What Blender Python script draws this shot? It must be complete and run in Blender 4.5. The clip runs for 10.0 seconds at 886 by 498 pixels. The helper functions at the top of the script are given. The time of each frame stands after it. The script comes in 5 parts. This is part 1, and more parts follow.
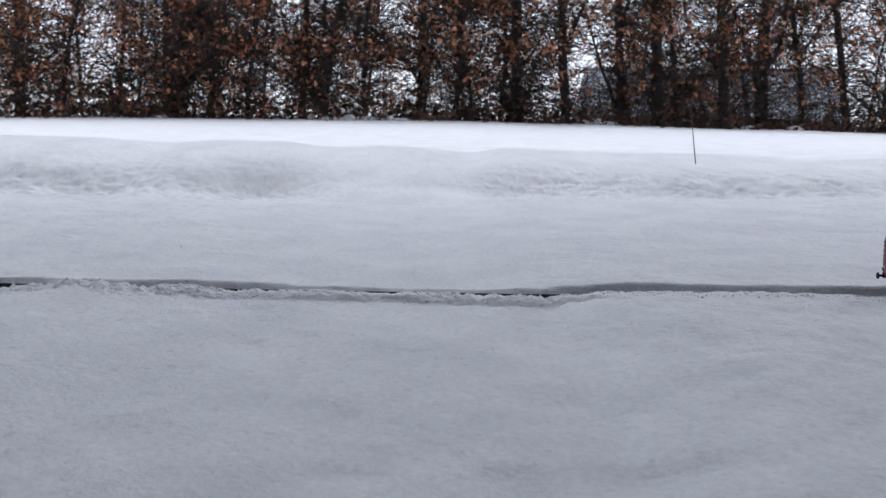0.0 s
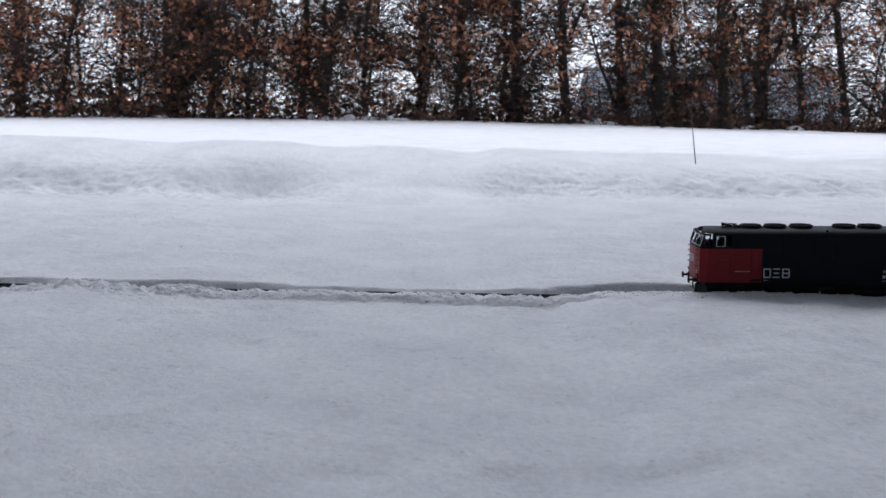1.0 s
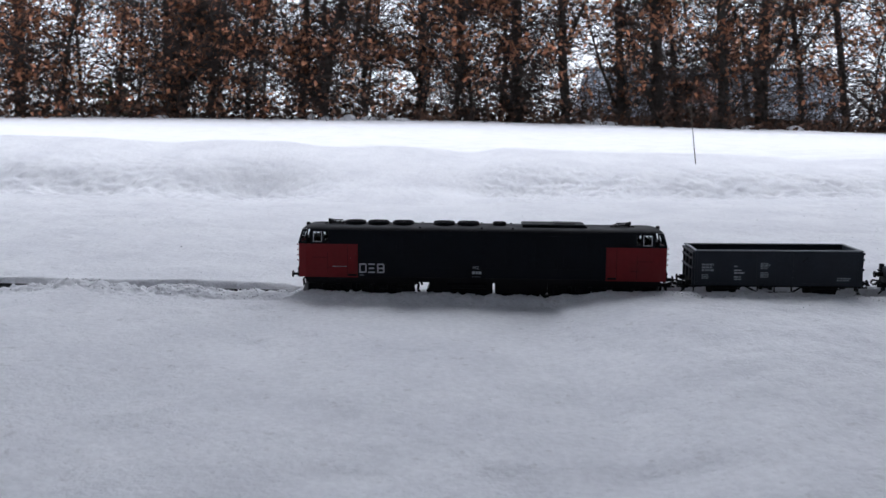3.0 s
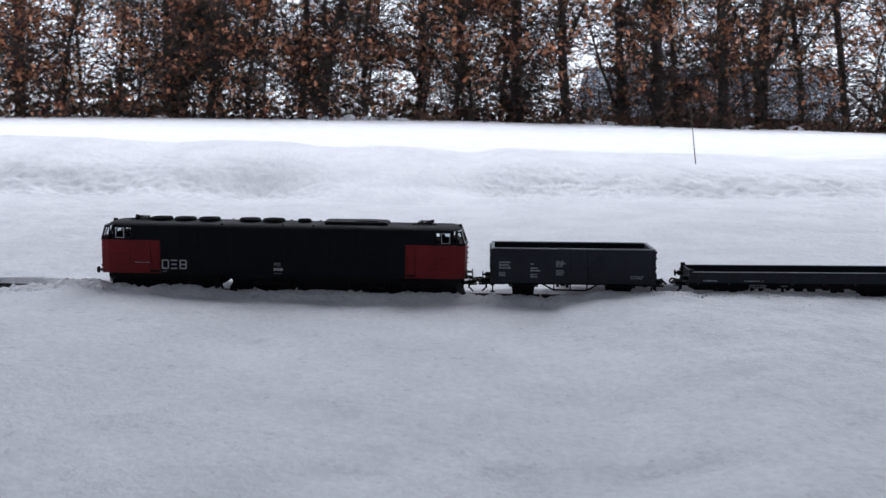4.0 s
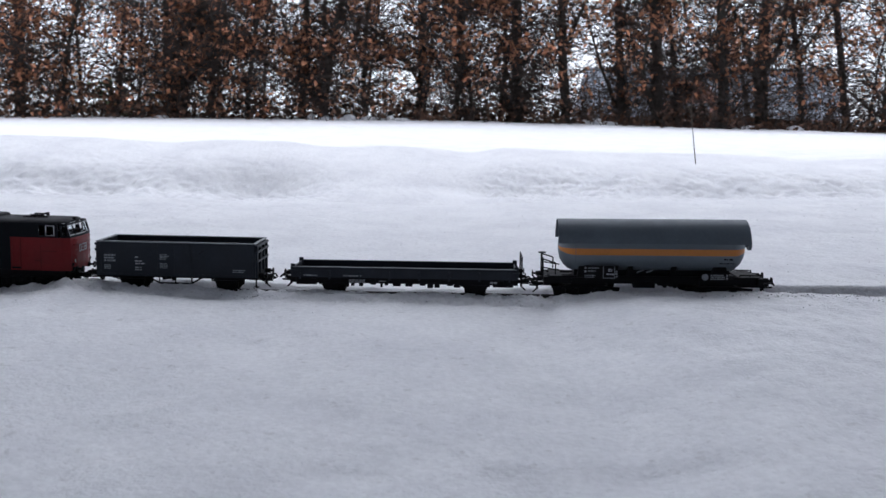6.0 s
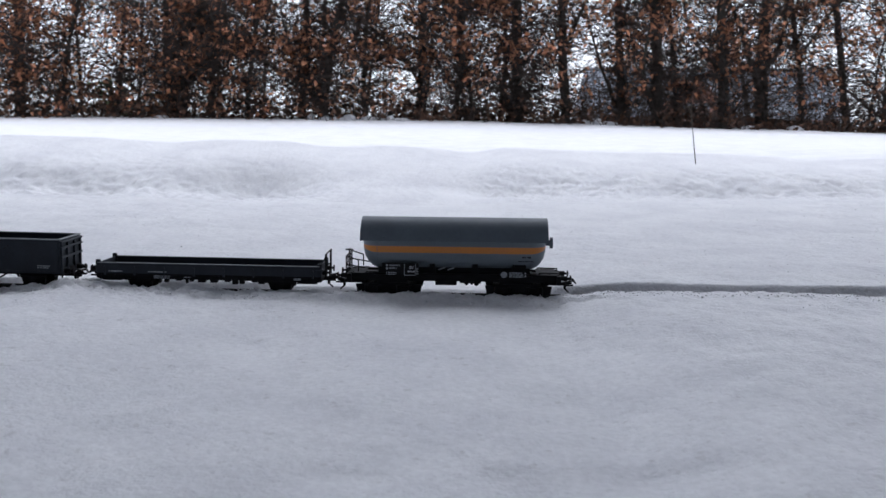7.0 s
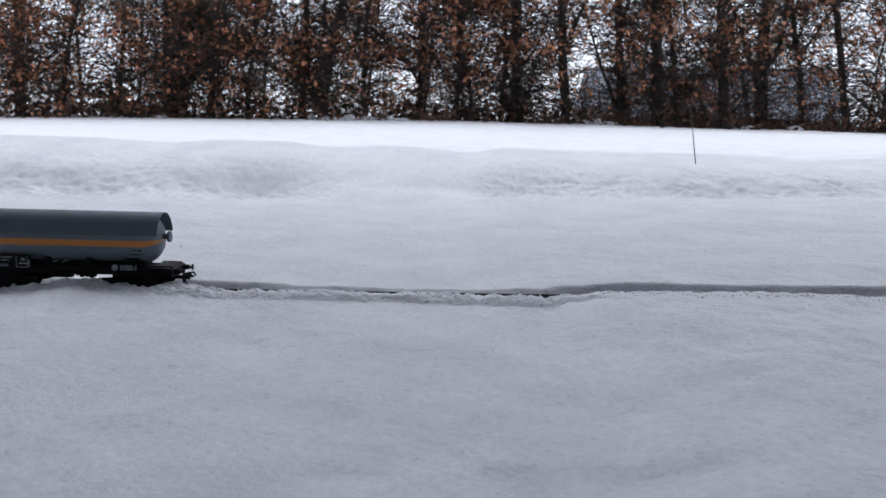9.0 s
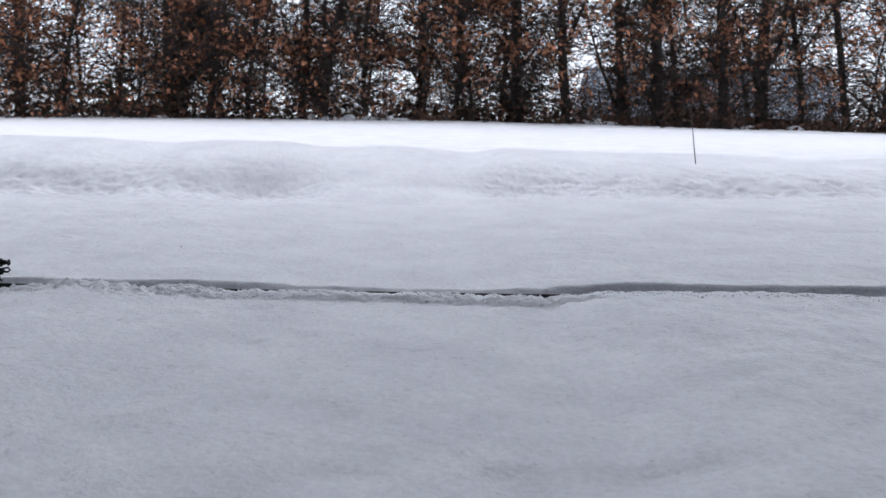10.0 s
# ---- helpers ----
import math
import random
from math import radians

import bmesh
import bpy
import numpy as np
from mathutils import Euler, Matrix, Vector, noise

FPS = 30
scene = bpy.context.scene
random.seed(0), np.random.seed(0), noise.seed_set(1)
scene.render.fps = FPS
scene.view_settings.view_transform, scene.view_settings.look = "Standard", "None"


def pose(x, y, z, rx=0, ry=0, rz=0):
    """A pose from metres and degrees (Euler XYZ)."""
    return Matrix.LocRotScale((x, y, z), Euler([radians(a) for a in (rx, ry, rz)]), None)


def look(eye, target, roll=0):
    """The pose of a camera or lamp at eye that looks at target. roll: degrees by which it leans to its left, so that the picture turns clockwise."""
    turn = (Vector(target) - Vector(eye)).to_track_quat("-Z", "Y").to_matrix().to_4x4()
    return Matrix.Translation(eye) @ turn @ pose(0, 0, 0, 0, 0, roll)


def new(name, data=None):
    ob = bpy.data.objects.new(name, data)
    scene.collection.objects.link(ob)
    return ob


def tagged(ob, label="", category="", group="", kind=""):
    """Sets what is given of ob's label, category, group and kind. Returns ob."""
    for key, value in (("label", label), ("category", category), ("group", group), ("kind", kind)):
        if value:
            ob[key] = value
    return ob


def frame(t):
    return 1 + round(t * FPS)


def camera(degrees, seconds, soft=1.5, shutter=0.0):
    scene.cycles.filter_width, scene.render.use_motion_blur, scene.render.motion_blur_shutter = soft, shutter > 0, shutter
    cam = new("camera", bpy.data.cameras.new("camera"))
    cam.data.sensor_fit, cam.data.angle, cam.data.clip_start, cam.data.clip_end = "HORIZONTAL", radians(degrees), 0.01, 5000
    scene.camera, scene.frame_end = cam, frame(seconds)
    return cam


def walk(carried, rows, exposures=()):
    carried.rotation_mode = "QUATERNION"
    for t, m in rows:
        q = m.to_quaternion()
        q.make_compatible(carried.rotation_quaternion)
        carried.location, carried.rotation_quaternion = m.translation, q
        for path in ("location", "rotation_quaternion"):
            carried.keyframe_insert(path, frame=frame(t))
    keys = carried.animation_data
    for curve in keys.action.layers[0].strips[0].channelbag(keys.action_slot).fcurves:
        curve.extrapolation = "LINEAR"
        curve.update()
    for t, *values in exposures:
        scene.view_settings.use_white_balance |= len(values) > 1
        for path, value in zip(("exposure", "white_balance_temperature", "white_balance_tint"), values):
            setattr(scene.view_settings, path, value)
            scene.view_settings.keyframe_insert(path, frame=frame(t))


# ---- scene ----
cam = camera(53.0, 10.0, soft=1.5)
cam.data.dof.use_dof = True
cam.data.dof.focus_distance = 0.62
cam.data.dof.aperture_fstop = 34.0
EYE = (0.0, 0.0, 0.10987)
VIEW = look(EYE, (0.0, math.cos(radians(8.01)), 0.10987 - math.sin(radians(8.01))), 0.53)
walk(cam, [(0.0, VIEW), (10.0, VIEW)], exposures=[(t, 0.82 + e, 5850, 13) for t, e in ((0.0, -0.33), (1.0, -0.26), (2.5, -0.12), (4.5, -0.01), (5.5, 0.0), (7.5, -0.20), (8.5, -0.30), (9.0, -0.26), (10.0, -0.18))])

# ---- sky and sun: an overcast winter day, brightest beyond the hedge ----
SUN_ELEVATION, SUN_HEADING = 68.0, 8.0
world = bpy.data.worlds.new("world")
scene.world = world
world.use_nodes = True
wn = world.node_tree
wn.nodes.clear()
sky = wn.nodes.new("ShaderNodeTexSky")
sky.sky_type = "NISHITA"
sky.sun_disc = False
sky.sun_elevation = radians(SUN_ELEVATION)
sky.sun_rotation = radians(SUN_HEADING)
sky.air_density, sky.dust_density, sky.ozone_density = 1.0, 0.8, 1.0
grey = wn.nodes.new("ShaderNodeHueSaturation")
grey.inputs["Saturation"].default_value = 0.07
back = wn.nodes.new("ShaderNodeBackground")
back.inputs["Strength"].default_value = 0.15
out = wn.nodes.new("ShaderNodeOutputWorld")
wn.links.new(sky.outputs[0], grey.inputs["Color"])
wn.links.new(grey.outputs[0], back.inputs["Color"])
wn.links.new(back.outputs[0], out.inputs["Surface"])
sun_data = bpy.data.lights.new("sun", "SUN")
sun_data.energy, sun_data.angle, sun_data.color = 0.85, radians(60), (1.0, 0.97, 0.93)
sun = new("sun", sun_data)
sun_from = Vector((math.sin(radians(SUN_HEADING)) * math.cos(radians(SUN_ELEVATION)),
                   math.cos(radians(SUN_HEADING)) * math.cos(radians(SUN_ELEVATION)), math.sin(radians(SUN_ELEVATION))))
sun.matrix_world = look(sun_from * 50, (0, 0, 0))


# ---- materials ----
def material(name, colour, rough=0.5, metal=0.0, spread=0.15, scale=50.0, bump=0.0, bump_scale=200.0, dust=None, dust_scale=30.0, dust_amount=0.3, per_object=0.0, per_island=0.0, specular=0.5):
    """Principled surface with variation at two scales, relief and a film of dust."""
    m = bpy.data.materials.new(name)
    m.use_nodes = True
    n, l = m.node_tree.nodes, m.node_tree.links
    b = n["Principled BSDF"]
    b.inputs["Metallic"].default_value = metal
    b.inputs["Specular IOR Level"].default_value = specular
    co = n.new("ShaderNodeTexCoord")

    def noise_at(s, detail=4.0):
        t = n.new("ShaderNodeTexNoise")
        t.inputs["Scale"].default_value, t.inputs["Detail"].default_value = s, detail
        l.new(co.outputs["Object"], t.inputs["Vector"])
        return t.outputs["Fac"]

    def spanned(fac, lo, hi):
        r = n.new("ShaderNodeMapRange")
        r.inputs["From Min"].default_value, r.inputs["From Max"].default_value = 0.3, 0.7
        r.inputs["To Min"].default_value, r.inputs["To Max"].default_value = lo, hi
        l.new(fac, r.inputs["Value"])
        return r.outputs["Result"]

    value = spanned(noise_at(scale), 1 - spread, 1 + spread)
    fine = spanned(noise_at(scale * 7), 1 - spread * 0.6, 1 + spread * 0.6)
    mul = n.new("ShaderNodeMath")
    mul.operation = "MULTIPLY"
    l.new(value, mul.inputs[0]), l.new(fine, mul.inputs[1])
    level = mul.outputs[0]
    for amount, node, socket in ((per_object, "ShaderNodeObjectInfo", "Random"), (per_island, "ShaderNodeNewGeometry", "Random Per Island")):
        if amount:
            info = n.new(node)
            r = n.new("ShaderNodeMapRange")
            r.inputs["To Min"].default_value, r.inputs["To Max"].default_value = 1 - amount, 1 + amount
            l.new(info.outputs[socket], r.inputs["Value"])
            k = n.new("ShaderNodeMath")
            k.operation = "MULTIPLY"
            l.new(level, k.inputs[0]), l.new(r.outputs["Result"], k.inputs[1])
            level = k.outputs[0]
    hsv = n.new("ShaderNodeHueSaturation")
    hsv.inputs["Color"].default_value = (*colour, 1)
    l.new(level, hsv.inputs["Value"])
    shade = hsv.outputs["Color"]
    if dust:
        mix = n.new("ShaderNodeMix")
        mix.data_type = "RGBA"
        l.new(spanned(noise_at(dust_scale, 6.0), 0.0, dust_amount), mix.inputs["Factor"])
        l.new(shade, mix.inputs["A"])
        mix.inputs["B"].default_value = (*dust, 1)
        shade = mix.outputs["Result"]
    l.new(shade, b.inputs["Base Color"])
    l.new(spanned(noise_at(scale * 2), max(rough - 0.08, 0.02), min(rough + 0.08, 1.0)), b.inputs["Roughness"])
    if bump:
        bp = n.new("ShaderNodeBump")
        bp.inputs["Strength"].default_value, bp.inputs["Distance"].default_value = 1.0, bump
        l.new(noise_at(bump_scale), bp.inputs["Height"])
        l.new(bp.outputs["Normal"], b.inputs["Normal"])
    return m


def snow_material():
    m = bpy.data.materials.new("snow")
    m.use_nodes = True
    n, l = m.node_tree.nodes, m.node_tree.links
    b = n["Principled BSDF"]
    b.inputs["Roughness"].default_value = 0.75
    b.inputs["Subsurface Weight"].default_value = 0.8
    b.inputs["Subsurface Radius"].default_value = (1.0, 1.0, 1.0)
    b.inputs["Subsurface Scale"].default_value = 0.0045
    b.inputs["Specular IOR Level"].default_value = 0.25
    co = n.new("ShaderNodeTexCoord")

    def noise_at(s, detail):
        t = n.new("ShaderNodeTexNoise")
        t.inputs["Scale"].default_value, t.inputs["Detail"].default_value = s, detail
        t.inputs["Roughness"].default_value = 0.6
        l.new(co.outputs["Object"], t.inputs["Vector"])
        return t.outputs["Fac"]

    ramp = n.new("ShaderNodeValToRGB")
    ramp.color_ramp.elements[0].position, ramp.color_ramp.elements[1].position = 0.32, 0.6
    ramp.color_ramp.elements[0].color = (0.765, 0.77, 0.80, 1)
    ramp.color_ramp.elements[1].color = (0.86, 0.865, 0.885, 1)
    l.new(noise_at(13.0, 9.0), ramp.inputs["Fac"])
    # scattered specks of dirt
    speck = n.new("ShaderNodeTexNoise")
    speck.inputs["Scale"].default_value, speck.inputs["Detail"].default_value = 170.0, 1.0
    l.new(co.outputs["Object"], speck.inputs["Vector"])
    pick = n.new("ShaderNodeMapRange")
    pick.inputs["From Min"].default_value, pick.inputs["From Max"].default_value = 0.695, 0.73
    pick.inputs["To Max"].default_value = 0.2
    l.new(speck.outputs["Fac"], pick.inputs["Value"])
    mix = n.new("ShaderNodeMix")
    mix.data_type = "RGBA"
    mix.inputs["B"].default_value = (0.35, 0.33, 0.32, 1)
    l.new(pick.outputs["Result"], mix.inputs["Factor"])
    l.new(ramp.outputs["Color"], mix.inputs["A"])
    grain = n.new("ShaderNodeMapRange")
    grain.inputs["From Min"].default_value, grain.inputs["From Max"].default_value = 0.35, 0.65
    grain.inputs["To Min"].default_value, grain.inputs["To Max"].default_value = 0.935, 1.04
    l.new(noise_at(300.0, 3.0), grain.inputs["Value"])
    tint = n.new("ShaderNodeHueSaturation")
    l.new(grain.outputs["Result"], tint.inputs["Value"])
    l.new(mix.outputs["Result"], tint.inputs["Color"])
    l.new(tint.outputs["Color"], b.inputs["Base Color"])
    last = None
    grains = n.new("ShaderNodeTexVoronoi")
    grains.inputs["Scale"].default_value = 620.0
    grains.inputs["Randomness"].default_value = 1.0
    l.new(co.outputs["Object"], grains.inputs["Vector"])
    for height, h in ((noise_at(30.0, 4.0), 0.0022), (noise_at(90.0, 4.0), 0.0021), (noise_at(260.0, 3.0), 0.0011), (grains.outputs["Distance"], 0.0004)):
        bp = n.new("ShaderNodeBump")
        bp.inputs["Strength"].default_value, bp.inputs["Distance"].default_value = 0.6, h
        l.new(height, bp.inputs["Height"])
        if last:
            l.new(last, bp.inputs["Normal"])
        last = bp.outputs["Normal"]
    l.new(last, b.inputs["Normal"])
    return m


def let_through(m, share):
    """Thin leaves pass part of the light from behind."""
    n, l = m.node_tree.nodes, m.node_tree.links
    b, o = n["Principled BSDF"], n["Material Output"]
    t, x = n.new("ShaderNodeBsdfTranslucent"), n.new("ShaderNodeMixShader")
    x.inputs[0].default_value = share
    l.new(b.inputs["Base Color"].links[0].from_socket, t.inputs["Color"])
    l.new(b.outputs[0], x.inputs[1]), l.new(t.outputs[0], x.inputs[2])
    l.new(x.outputs[0], o.inputs["Surface"])


SNOW = snow_material()
BARK = material("bark", (0.045, 0.038, 0.032), 0.9, spread=0.35, scale=9, bump=0.01, bump_scale=60, dust=(0.05, 0.05, 0.04), dust_scale=4, dust_amount=0.6)
TWIG = material("twig", (0.05, 0.036, 0.03), 0.85, spread=0.3, scale=12)
LEAF = material("dry_leaf", (0.56, 0.255, 0.14), 0.65, spread=0.3, scale=8, per_island=0.55, specular=0.3)
let_through(LEAF, 0.5)
LITTER = material("litter", (0.12, 0.065, 0.042), 0.9, spread=0.4, scale=10, per_island=0.5)
GREEN = material("green_leaf", (0.07, 0.12, 0.03), 0.5, spread=0.3, scale=10, per_island=0.4)
BRICK = material("brick", (0.30, 0.15, 0.11), 0.85, spread=0.25, scale=3, bump=0.01, bump_scale=30, per_object=0.25)
# dark grey for the unseen wall and slab that block sky light
BLOCKER_GREY = material("blocker_grey", (0.11, 0.115, 0.125), 0.9, spread=0.12, scale=2, bump=0.004, bump_scale=40)
ROOF_TILE = material("roof_tile", (0.27, 0.285, 0.33), 0.6, spread=0.3, scale=1.5, per_object=0.2, dust=(0.7, 0.72, 0.76), dust_scale=1.1, dust_amount=0.7)
STALK = material("dry_stalk", (0.10, 0.08, 0.06), 0.8, spread=0.3, scale=60)
BLACK = material("black_paint", (0.004, 0.0052, 0.0085), 0.42, specular=0.10, spread=0.2, scale=60, bump=0.00006, bump_scale=900, dust=(0.02, 0.02, 0.022), dust_scale=40, dust_amount=0.10)
ROOF_BLACK = material("roof_grey", (0.007, 0.008, 0.011), 0.6, specular=0.09, spread=0.2, scale=60, bump=0.00006, bump_scale=900, dust=(0.025, 0.026, 0.03), dust_scale=50, dust_amount=0.2)
RED = material("red_paint", (0.18, 0.010, 0.013), 0.45, specular=0.2, spread=0.10, scale=70, bump=0.00006, bump_scale=900, dust=(0.10, 0.016, 0.018), dust_scale=60, dust_amount=0.2)
WAGON_GREY = material("grey_paint", (0.024, 0.030, 0.040), 0.55, specular=0.18, spread=0.15, scale=70, bump=0.00008, bump_scale=700, dust=(0.036, 0.036, 0.04), dust_scale=50, dust_amount=0.3)
RIM_GREY = material("pale_edge", (0.22, 0.235, 0.25), 0.6, spread=0.25, scale=120)
FRAME_BLACK = material("frame_black", (0.006, 0.006, 0.008), 0.6, specular=0.12, spread=0.3, scale=90, bump=0.0001, bump_scale=900, dust=(0.02, 0.018, 0.017), dust_scale=60, dust_amount=0.25)
TANK_GREY = material("tank_paint", (0.14, 0.168, 0.195), 0.42, specular=0.3, spread=0.06, scale=60, dust=(0.22, 0.23, 0.24), dust_scale=40, dust_amount=0.2)
SHIELD_GREY = material("shield_paint", (0.12, 0.145, 0.17), 0.5, specular=0.25, spread=0.08, scale=60, dust=(0.13, 0.14, 0.15), dust_scale=40, dust_amount=0.15)
ORANGE = material("orange_paint", (0.53, 0.185, 0.025), 0.45, spread=0.06, scale=80)
WHITE = material("white_print", (0.42, 0.43, 0.46), 0.6, spread=0.12, scale=300)
DIM_PRINT = material("worn_print", (0.26, 0.28, 0.30), 0.6, spread=0.35, scale=500)
STEEL = material("rail_steel", (0.05, 0.05, 0.052), 0.45, metal=0.7, spread=0.3, scale=80)
WHEEL_STEEL = material("wheel_steel", (0.04, 0.038, 0.036), 0.4, metal=0.8, spread=0.2, scale=150)
SLEEPER = material("sleeper_plastic", (0.016, 0.015, 0.016), 0.8, spread=0.3, scale=120, bump=0.0002, bump_scale=700)
LAMP = material("lamp_lens", (0.55, 0.55, 0.52), 0.15, spread=0.05, scale=100)
TRIM = material("silver_trim", (0.42, 0.43, 0.45), 0.35, metal=0.6, spread=0.1, scale=100)


def glass_material():
    m = bpy.data.materials.new("window_glass")
    m.use_nodes = True
    n, l = m.node_tree.nodes, m.node_tree.links
    b = n["Principled BSDF"]
    b.inputs["Base Color"].default_value = (0.9, 0.94, 0.95, 1)
    b.inputs["Roughness"].default_value = 0.05
    b.inputs["Transmission Weight"].default_value = 1.0
    b.inputs["IOR"].default_value = 1.1
    return m


GLASS = glass_material()


# ---- builders ----
def mesh_from(name, verts, faces, mat, smooth=False):
    me = bpy.data.meshes.new(name)
    me.from_pydata([tuple(v) for v in verts], [], [tuple(f) for f in faces])
    me.materials.append(mat)
    if smooth:
        me.shade_smooth()
    me.update()
    return me


def part(name, bm, mat, parent=None, label="", smooth=False):
    """Links a bmesh as one mesh object under a thing or a part."""
    me = bpy.data.meshes.new(name)
    bmesh.ops.recalc_face_normals(bm, faces=bm.faces)
    bm.to_mesh(me)
    bm.free()
    me.materials.append(mat)
    if smooth:
        me.shade_smooth()
        me.set_sharp_from_angle(angle=radians(35))
    ob = new(name, me)
    ob.parent = parent
    if label:
        ob["label"] = label
    return ob


def box(bm, x0, x1, y0, y1, z0, z1, bevel=0.0, segments=1):
    r = bmesh.ops.create_cube(bm, size=1.0, matrix=Matrix.LocRotScale(((x0 + x1) / 2, (y0 + y1) / 2, (z0 + z1) / 2), None, (abs(x1 - x0), abs(y1 - y0), abs(z1 - z0))))
    if bevel:
        edges = list({e for v in r["verts"] for e in v.link_edges})
        bmesh.ops.bevel(bm, geom=edges, offset=bevel, segments=segments, affect="EDGES", profile=0.5)
    return bm


def rod(bm, a, b, r, n=8, r2=None):
    a, b = Vector(a), Vector(b)
    m = Matrix.Translation((a + b) / 2) @ (b - a).to_track_quat("Z", "Y").to_matrix().to_4x4()
    bmesh.ops.create_cone(bm, cap_ends=True, segments=n, radius1=r, radius2=r if r2 is None else r2, depth=(b - a).length, matrix=m)
    return bm


def prism(bm, outline, y0, y1):
    """A side outline of (x, z), drawn out from y0 to y1."""
    a = [bm.verts.new((x, y0, z)) for x, z in outline]
    b = [bm.verts.new((x, y1, z)) for x, z in outline]
    bm.faces.new(a), bm.faces.new(b[::-1])
    for i in range(len(a)):
        j = (i + 1) % len(a)
        bm.faces.new((a[i], b[i], b[j], a[j]))
    return bm


def section(bm, outline, x0, x1):
    """A cross section of (y, z), drawn out from x0 to x1."""
    a = [bm.verts.new((x0, y, z)) for y, z in outline]
    b = [bm.verts.new((x1, y, z)) for y, z in outline]
    bm.faces.new(a), bm.faces.new(b[::-1])
    for i in range(len(a)):
        j = (i + 1) % len(a)
        bm.faces.new((a[i], b[i], b[j], a[j]))
    return bm


def fresh():
    return bmesh.new()


# smooth lattice noise for the ground
LATTICE = np.random.RandomState(7).rand(256, 256)


def ripple(x, y, size):
    u, v = x / size + 71.3, y / size + 23.7
    i, j = np.floor(u).astype(int), np.floor(v).astype(int)
    a, b = u - i, v - j
    a, b = a * a * (3 - 2 * a), b * b * (3 - 2 * b)
    c00, c10 = LATTICE[i % 256, j % 256], LATTICE[(i + 1) % 256, j % 256]
    c01, c11 = LATTICE[i % 256, (j + 1) % 256], LATTICE[(i + 1) % 256, (j + 1) % 256]
    return (c00 * (1 - a) + c10 * a) * (1 - b) + (c01 * (1 - a) + c11 * a) * b - 0.5


def ease(v, lo, hi):
    t = np.clip((v - lo) / (hi - lo), 0, 1)
    return t * t * (3 - 2 * t)


# ---- the line of the track ----
RAIL_DROP = -0.0038


def line_y(x):
    x = np.clip(x, -1.6, 1.6)
    return 0.58639 - 0.03931 * x - 0.06331 * x * x


def line_z(x):
    x = np.clip(x, -1.6, 1.6)
    return 0.02958 * x * x / np.sqrt(1 + (x / 0.7) ** 4)


def glide(x, xs, zs):
    """Soft interpolation through a few heights."""
    x = np.asarray(x, float)
    k = np.clip(np.searchsorted(xs, x) - 1, 0, len(xs) - 2)
    a, b = np.array(xs)[k], np.array(xs)[k + 1]
    return np.array(zs)[k] + (np.array(zs)[k + 1] - np.array(zs)[k]) * ease(x, a, b)


